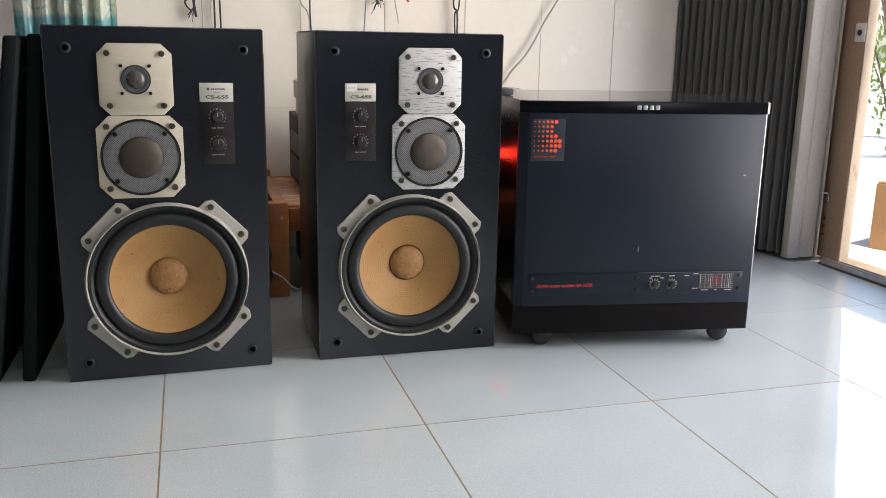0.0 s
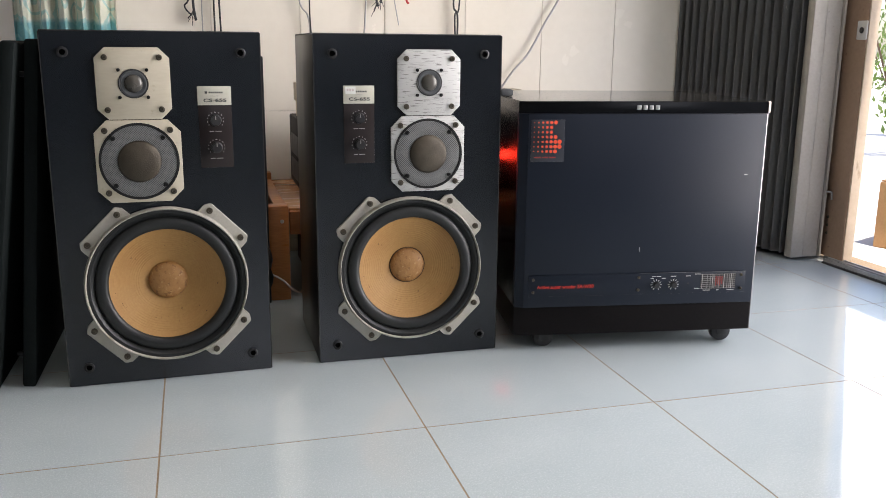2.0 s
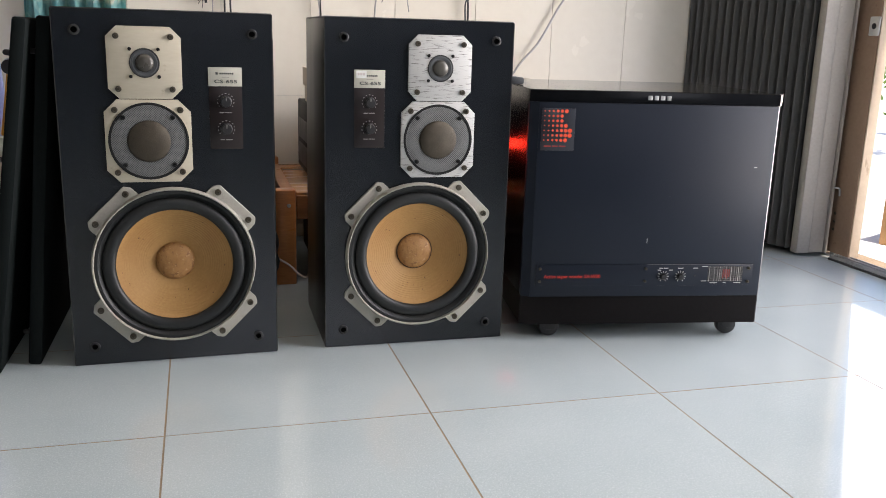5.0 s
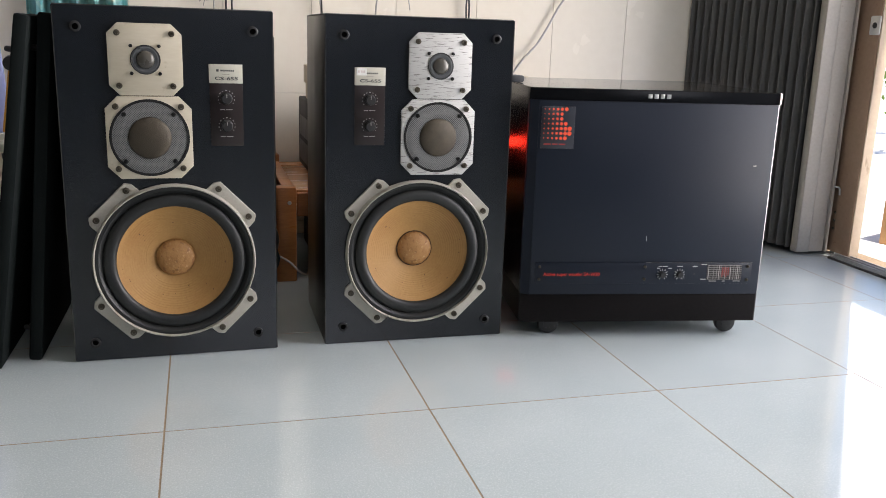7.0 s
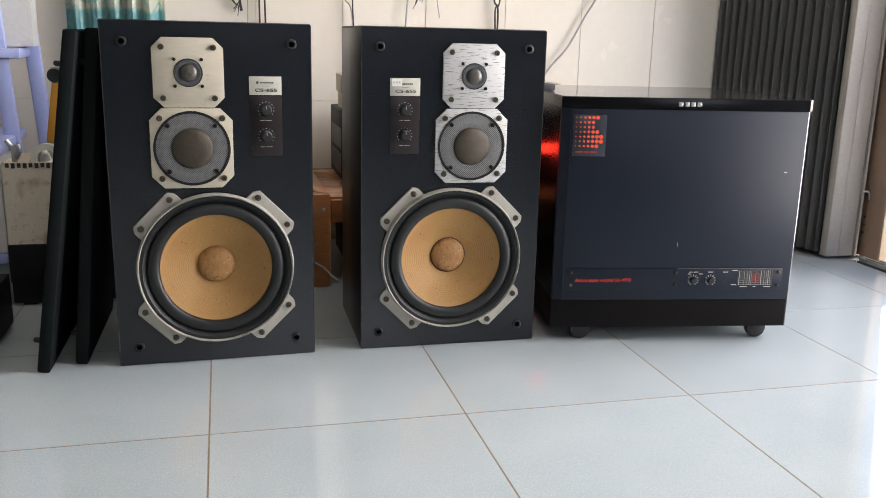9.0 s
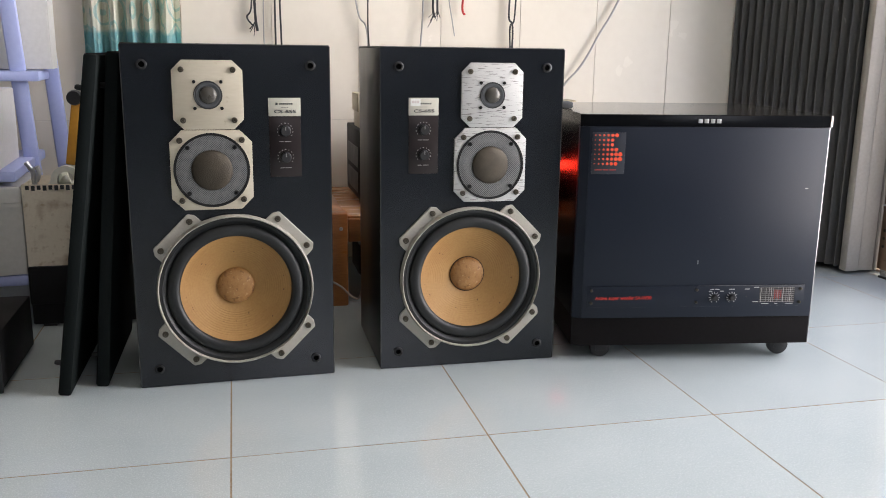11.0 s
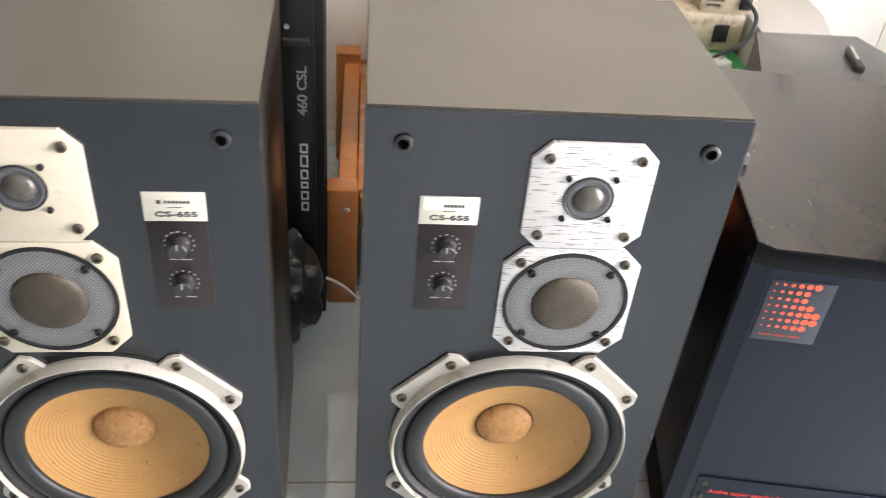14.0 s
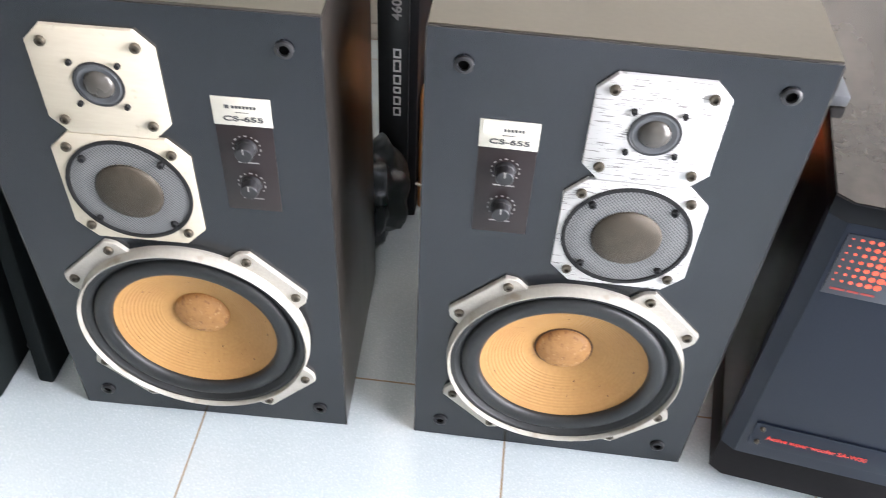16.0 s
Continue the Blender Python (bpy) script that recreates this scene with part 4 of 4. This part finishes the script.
writing("model_lettering", "460 CSL", 0.020, pose(0.028, -0.0008, 0.445, 0, -90, 0), M_PANELINK, tall, width=0.080)

bag = thing("plastic_bag", pose(0.100, 2.085, 0), "crumpled black plastic bag on the floor", "bag")
bm = bmesh.new()
bmesh.ops.create_icosphere(bm, subdivisions=4, radius=1.0)
for v in bm.verts:
    d = 1 + 0.30 * noise.noise(v.co * 2.3) + 0.14 * noise.noise(v.co * 6.1)
    v.co = Vector((v.co.x * 0.070 * d, v.co.y * 0.060 * d, max(0.0, 0.115 + v.co.z * 0.115 * d)))
part("bag", bm, M_BAG, bag, smooth=70)

wire = part("floor_wire", tube([(0.150, 2.165, 0.086), (0.180, 2.168, 0.076), (0.209, 2.168, 0.058), (0.232, 2.168, 0.034), (0.251, 2.168, 0.025), (0.260, 2.168, 0.043), (0.267, 2.168, 0.068), (0.277, 2.200, 0.098)], 0.0026), M_PALEWIRE)
tagged(wire, "thin grey wire lying on the floor", "wire")

# ---- things behind the subwoofer ----
rear = thing("black_cabinet", pose(0, 0, 0), "black box cabinet with a dusty top behind the subwoofer", "cabinet")
part("body", slab([(0.835, 2.118), (1.13, 2.078), (1.15, 2.220), (1.098, 2.382), (0.916, 2.382)], 0.0, 0.4625, 0.002), M_DUSTBLACK, rear)
part("top", slab([(0.833, 2.116), (1.132, 2.076), (1.152, 2.221), (1.0995, 2.384), (0.915, 2.384)], 0.4630, 0.474, 0.003), M_DUSTBLACK, rear, "dusty black top board")
bm = box(-0.007, 0.007, -0.042, 0.042, 0.4742, 0.4850, 0.003)
bm.transform(pose(1.043, 2.272, 0, 0, 0, -12))
clip_ob = part("marker_pen", bm, M_BLACK)
tagged(clip_ob, "black marker pen with a silver clip lying on a box", "pen")
bm = box(-0.003, 0.003, -0.012, 0.038, 0.4852, 0.4868, 0.0005)
bm.transform(pose(1.043, 2.272, 0, 0, 0, -12))
part("clip", bm, M_STEEL, clip_ob)
case3 = thing("grey_case", pose(0, 0, 0), "light grey equipment case by the wall", "case")
part("body", slab([(0.978, 2.405), (1.10, 2.405), (1.14, 2.590), (1.15, 2.70), (0.978, 2.70)], 0.0, 0.43, 0.006), M_GREYCASE, case3)
green = thing("green_crate", pose(0.812, 2.405, 0), "green plastic crate on the floor", "crate")
part("crate", box(0, 0.150, 0, 0.28, 0, 0.345, 0.006), M_GREEN, green)
part("rim", box(-0.004, 0.154, -0.004, 0.284, 0.346, 0.360, 0.003), M_GREEN, green)
conv = thing("beige_converter", pose(0.840, 2.545, 0.3605, 0, 0, 3), "beige transformer box with sockets", "transformer")
part("case", box(0, 0.13, 0.0, 0.12, 0, 0.075, 0.003), M_DIRTYBEIGE, conv)
part("socket", box(0.07, 0.10, -0.003, 0.0, 0.02, 0.055, 0.001), M_BLACK, conv)
board = thing("power_strip", pose(0.835, 2.415, 0.3605, 0, 0, 24), "pale power strip lying on the crate", "power strip")
part("body", box(0, 0.10, 0.0, 0.045, 0, 0.022, 0.006), M_WHITEPLASTIC, board)
for x in (0.02, 0.05, 0.08):
    part("slot", box(x, x + 0.012, 0.018, 0.022, 0.0215, 0.0226), M_BLACK, board)
pa = thing("beige_amplifier", pose(0.838, 2.560, 0.4360, 0, 0, -4), "small beige amplifier with dark sockets", "amplifier")
part("case", box(0.035, 0.145, 0.0, 0.09, 0, 0.076, 0.003), M_DIRTYBEIGE, pa)
writing("lettering", "PA", 0.020, pose(0.064, -0.0006, 0.062), M_BLACKINK, pa)
for k, z in enumerate((0.044, 0.034, 0.024, 0.014)):
    part("ink_bar", box(0.046, 0.092 - 0.006 * k, -0.0012, 0.0002, z, z + 0.0035), M_BROWNPANEL, pa)
part("socket", box(0.110, 0.133, -0.008, 0.0, 0.042, 0.068, 0.002), M_BLACK, pa)
part("socket", box(0.110, 0.133, -0.006, 0.0, 0.010, 0.034, 0.002), M_BLACK, pa)
part("lead", tube([(0.12, -0.006, 0.03), (0.135, -0.04, 0.01), (0.11, -0.07, -0.03), (0.02, -0.12, -0.05)], 0.004), M_CABLE_B, pa)
plug = part("cable_plug", box(0.662, 0.690, 1.835, 1.885, 0.5332, 0.5480, 0.004), M_GREYRING)
tagged(plug, "grey plug adapter lying on the subwoofer", "plug")
part("lead", tube([(0.664, 1.86, 0.542), (0.650, 1.87, 0.556), (0.640, 1.90, 0.545), (0.632, 1.95, 0.45)], 0.003), M_CABLE_B, plug)
part("display", box(0.299, 0.389, -0.0025, -0.0002, 0.098, 0.122, 0.001), M_RED_LAMP, amp, "lit red display window")

# ---- left corner: curtain, shelf, boxes ----
bm = bmesh.new()
cols, rows_ = 120, 30
grid = [[bm.verts.new((-0.450 + 0.265 * i / cols, 2.712 + 0.020 * math.sin(i / cols * 2 * math.pi * 5.4 + 0.5 * math.sin(j * 0.2)) + 0.004 * math.sin(i * 0.9), 0.40 + 1.7 * j / rows_)) for i in range(cols + 1)] for j in range(rows_ + 1)]
for j in range(rows_):
    for i in range(cols):
        bm.faces.new((grid[j][i], grid[j][i + 1], grid[j + 1][i + 1], grid[j + 1][i]))
bmesh.ops.solidify(bm, geom=bm.faces[:], thickness=0.0012)
curtain = tagged(part("curtain", bm, M_CURTAIN, smooth=70), "teal and cream swirl-patterned curtain hanging in folds", "curtain")

shelf = thing("plastic_shelf", pose(-0.56, 2.17, 0, 0, 0, 3), "lavender-blue plastic shelf unit with white drawers", "shelf")
for x, y in ((-0.42, 0.30), (0.034, 0.30), (0.092, 0.46), (-0.42, 0.46)):
    bm = box(-0.019, 0.019, -0.012, 0.012, 0.0, 1.5, 0.005)
    bm.transform(pose(x, y, 0, 0, -3.6 if x > -0.2 else 0, 0))
    part("post", bm, M_LAVENDER, shelf)
for z, x1_, y0_ in ((0.100, 0.030, -0.012), (0.345, 0.020, 0.0), (0.565, 0.050, 0.27), (0.86, 0.03, 0.27)):
    part("board", box(-0.44, x1_, y0_, 0.475, z, z + 0.026, 0.006), M_LAVENDER, shelf)
for z0_, z1_, xe, yo in ((0.128, 0.335, 0.028, 0.0), (0.374, 0.552, -0.012, 0.0), (0.595, 0.84, 0.075, 0.345)):
    back = 0.26 if yo == 0 else 0.09
    poly = [(-0.40, -0.004), (-0.25, -0.022), (-0.12, -0.024), (xe, -0.008), (xe, back), (-0.40, back)]
    poly = [(x, y + yo) for x, y in poly]
    dr = part("drawer", slab(poly, z0_, z1_, 0.006), M_WHITEPLASTIC, shelf, "off-white plastic drawer")
    part("lip", slab([(x, y - 0.006) for x, y in poly[:4]] + [(xe - 0.004, 0.02 + yo), (-0.39, 0.02 + yo)], z1_ - 0.045, z1_ - 0.036), M_WHITEPLASTIC, dr)

under = thing("receiver", pose(-0.525, 2.135, 0), "black receiver box on the floor under a carton", "receiver")
part("case", box(0, 0.30, 0.008, 0.26, 0.008, 0.150, 0.004), M_AMP, under)
part("faceplate", box(0.0, 0.30, 0.0, 0.0075, 0.060, 0.150, 0.002), M_AMP, under)
for x in (0.02, 0.25):
    part("foot", box(x, x + 0.03, 0.02, 0.05, 0, 0.0078), M_BLACK, under)

carton = thing("open_carton", pose(-0.523, 2.138, 0.1515), "stained cream carton full of tools and tape", "carton")
for x0_, x1_, y0_, y1_ in ((0, 0.20, 0, 0.003), (0, 0.20, 0.157, 0.16), (0, 0.003, 0.0032, 0.1568), (0.197, 0.20, 0.0032, 0.1568)):
    part("side", box(x0_, x1_, y0_, y1_, 0, 0.192), M_DIRTYCARD, carton)
part("base", box(0.0035, 0.1965, 0.0035, 0.1565, 0.0, 0.003), M_DIRTYCARD, carton)
for k in range(9):
    x = 0.008 + 0.0125 * k
    part("ink_bar", box(x, x + 0.008, -0.0006, 0.0001, 0.180 - 0.002 * (k % 2), 0.190), M_BLACKINK, carton)
spanner = part("pliers", tube([(-0.505, 2.20, 0.158), (-0.505, 2.19, 0.35), (-0.510, 2.185, 0.375), (-0.518, 2.182, 0.390)], 0.006), M_STEEL)
tagged(spanner, "steel pliers standing in the carton", "pliers")
part("jaw", tube([(-0.500, 2.19, 0.345), (-0.492, 2.185, 0.365), (-0.495, 2.182, 0.380)], 0.006), M_STEEL, spanner)
tape = part("tape_roll", lathe([(0.020, -0.012), (0.034, -0.012), (0.034, 0.012), (0.020, 0.012), (0.020, -0.012)], -0.435, 0.345, 36), M_CLEAR)
tape.location = (0, 2.20, 0)
tagged(tape, "roll of pale adhesive tape in the carton", "tape roll")
bottle = part("clear_bag", bmesh.new(), M_CLEAR)
bm = bmesh.new()
bmesh.ops.create_icosphere(bm, subdivisions=3, radius=1.0)
for v in bm.verts:
    d = 1 + 0.3 * noise.noise(v.co * 2.1 + Vector((4, 1, 2)))
    v.co = Vector((-0.455 + v.co.x * 0.045 * d, 2.235 + v.co.y * 0.04 * d, 0.275 + v.co.z * 0.085 * d))
finish(bm, 20)
bm.to_mesh(bottle.data)
bm.free()
tagged(bottle, "crumpled pale plastic bag in the carton", "bag")
handle = part("hand_tool", bmesh.new(), M_YELLOW)
bm = box(-0.011, 0.011, -0.008, 0.008, -0.06, 0.09, 0.004)
bm.transform(pose(-0.421, 2.24, 0.435, 0, 9, 0))
finish(bm)
bm.to_mesh(handle.data)
bm.free()
tagged(handle, "hand tool with a yellow handle in the carton", "tool")
bm = lathe([(0, -0.02), (0.016, -0.02), (0.019, 0.0), (0.016, 0.02), (0, 0.02)], 0, 0, 20)
bm.transform(pose(-0.410, 2.24, 0.535))
part("head", bm, M_BLACK, handle)
part("shaft", tube([(-0.431, 2.24, 0.38), (-0.440, 2.235, 0.20)], 0.006), M_STEEL, handle)

front_amp = thing("power_amplifier", pose(-0.925, 1.705, 0), "black power amplifier on the floor", "amplifier")
part("case", box(0.0, 0.432, 0.008, 0.285, 0.010, 0.122, 0.003), M_AMP, front_amp)
part("faceplate", box(-0.002, 0.434, 0.0, 0.0075, 0.006, 0.122, 0.002), M_AMPFACE, front_amp)
for z in (0.04, 0.065, 0.09):
    part("terminal", lathe([(0, -0.010), (0.006, -0.010), (0.007, 0)], 0.405, z, 18), M_STEEL, front_amp)
part("knob", lathe([(0, -0.016), (0.014, -0.016), (0.016, 0)], 0.37, 0.065, 24), M_BLACK, front_amp)
for x in (0.02, 0.385):
    for y in (0.03, 0.24):
        part("foot", box(x, x + 0.03, y, y + 0.025, 0, 0.0098, 0.001), M_BLACK, front_amp)

# ---- cables on the wall ----
def cable(points, r, material, label):
    return tagged(part("hanging_cable", tube(points, r), material), label, "cable", "cables on the wall")


YW = 2.725
for pts, r, mt, lb in (
    ([(0.020, YW, 0.95), (0.018, YW, 0.78), (0.004, YW, 0.745), (0.022, YW, 0.720)], 0.0025, M_CABLE_B, "black cable with a loose end on the wall"),
    ([(0.026, YW, 0.93), (0.028, YW, 0.76), (0.034, YW, 0.705)], 0.004, M_CABLE_B, "black cable with a plug hanging on the wall"),
    ([(0.058, YW, 0.97), (0.052, YW, 0.75), (0.052, YW, 0.55)], 0.0018, M_CABLE_G, "thin grey cable hanging on the wall"),
    ([(0.088, YW, 0.97), (0.086, YW, 0.78), (0.086, YW, 0.50)], 0.0028, M_CABLE_B, "black cable hanging down the wall"),
    ([(0.100, YW, 0.97), (0.101, YW, 0.78), (0.106, YW, 0.50)], 0.0028, M_CABLE_B, "black cable hanging down the wall"),
    ([(0.310, YW, 0.90), (0.335, YW, 0.76), (0.362, YW, 0.70), (0.365, YW, 0.45)], 0.0024, M_CABLE_G, "thin grey cable hanging down the wall"),
    ([(0.366, YW - 0.01, 0.95), (0.362, YW - 0.01, 0.75), (0.366, YW - 0.01, 0.66)], 0.0022, M_CABLE_B, "thin black cable on the wall"),
    ([(0.535, YW, 0.90), (0.534, YW, 0.76), (0.526, YW, 0.65)], 0.0026, M_CABLE_G, "grey cable hanging on the wall"),
    ([(0.568, YW, 0.90), (0.566, YW, 0.79), (0.572, YW, 0.755)], 0.0036, M_CABLE_B, "black frayed cable end on the wall"),
    ([(0.580, YW, 0.90), (0.580, YW, 0.80), (0.581, YW, 0.765)], 0.0034, M_CABLE_B, "black frayed cable end on the wall"),
    ([(0.600, YW, 0.90), (0.622, YW, 0.78), (0.634, YW, 0.715), (0.636, YW, 0.700)], 0.0017, M_CABLE_G, "thin grey cable end on the wall"),
    ([(0.672, YW, 0.90), (0.660, YW, 0.79), (0.668, YW, 0.765)], 0.0034, M_CABLE_R, "red cable end on the wall"),
    ([(0.822, YW, 0.95), (0.812, YW, 0.77), (0.826, YW, 0.72), (0.820, YW, 0.50)], 0.0030, M_CABLE_B, "twisted black cable down the wall"),
    ([(0.835, YW - 0.008, 0.95), (0.828, YW - 0.008, 0.76), (0.814, YW - 0.008, 0.72), (0.828, YW - 0.008, 0.52)], 0.0026, M_CABLE_B, "twisted black cable down the wall"),
    ([(1.22, YW, 0.90), (1.160, YW, 0.780), (1.120, YW, 0.715), (1.088, YW, 0.655), (1.056, YW, 0.606), (1.015, YW, 0.562), (0.97, YW, 0.50)], 0.0034, M_CABLE_G, "grey cable sagging across the wall"),
):
    cable(pts, r, mt, lb)

# loose strands at the frayed ends
for x, z, n in ((0.028, 0.735, 6), (0.570, 0.775, 4), (0.581, 0.780, 4)):
    rnd = random.Random(int(x * 1000))
    for k in range(n):
        dx, dz = rnd.uniform(-0.022, 0.020), rnd.uniform(0.02, 0.05)
        cable([(x, YW - 0.003, z), (x + dx * 0.4, YW - 0.004, z - dz * 0.5), (x + dx, YW - 0.003, z - dz)], 0.0010, M_CABLE_B, "loose black strand of a frayed cable")

# ---- tiles ----
gap = 0.0029


def tile_mesh(name, w, h, thick, material):
    bm = box(-w / 2, w / 2, -h / 2, h / 2, -thick, 0.0, 0.0002, seg=1)
    finish(bm)
    me = bpy.data.meshes.new(name)
    bm.to_mesh(me)
    bm.free()
    me.materials.append(material)
    return me


tm = tile_mesh("floor_tile", TILE - gap, TILE - gap, 0.010, M_TILE)
i0, i1 = math.floor((X0 - GX) / TILE), math.ceil((X1 - GX) / TILE)
j0, j1 = math.floor((Y0 - GY) / TILE), math.ceil((Y1 - GY) / TILE)
for i in range(i0, i1):
    for j in range(j0, j1):
        ax, bx = max(X0, GX + i * TILE), min(X1 - 0.004, GX + (i + 1) * TILE)
        ay, by = max(Y0, GY + j * TILE), min(Y1 - 0.002, GY + (j + 1) * TILE)
        if bx - ax < 0.02 or by - ay < 0.02:
            continue
        whole = bx - ax > TILE - 1e-4 and by - ay > TILE - 1e-4
        ob = new("tile", tm if whole else tile_mesh("cut_tile", bx - ax - gap, by - ay - gap, 0.010, M_TILE))
        ob.location = ((ax + bx) / 2, (ay + by) / 2, 0.0)
        ob.rotation_euler = (random.uniform(-0.0006, 0.0006), random.uniform(-0.0006, 0.0006), 0)
        ob.parent = floor

WT, WH, WX, WZ = 0.2605, 0.40, 0.336, 0.442
wm = tile_mesh("wall_tile", WT - 0.0022, WH - 0.0022, 0.008, M_WALLTILE)
for i in range(-8, 7):
    for j in range(-2, 3):
        ax, bx = max(X0, WX + i * WT), min(X1 - 0.002, WX + (i + 1) * WT)
        az, bz = max(0.002, WZ + j * WH), WZ + (j + 1) * WH
        if bx - ax < 0.02 or bz - az < 0.01:
            continue
        whole = bx - ax > WT - 1e-4 and bz - az > WH - 1e-4
        ob = new("tile", wm if whole else tile_mesh("cut_wall_tile", bx - ax - 0.0022, bz - az - 0.0022, 0.008, M_WALLTILE))
        ob.location = ((ax + bx) / 2, Y1 - 0.004, (az + bz) / 2)
        ob.rotation_euler = (radians(90), 0, 0)
        ob.parent = wall_north
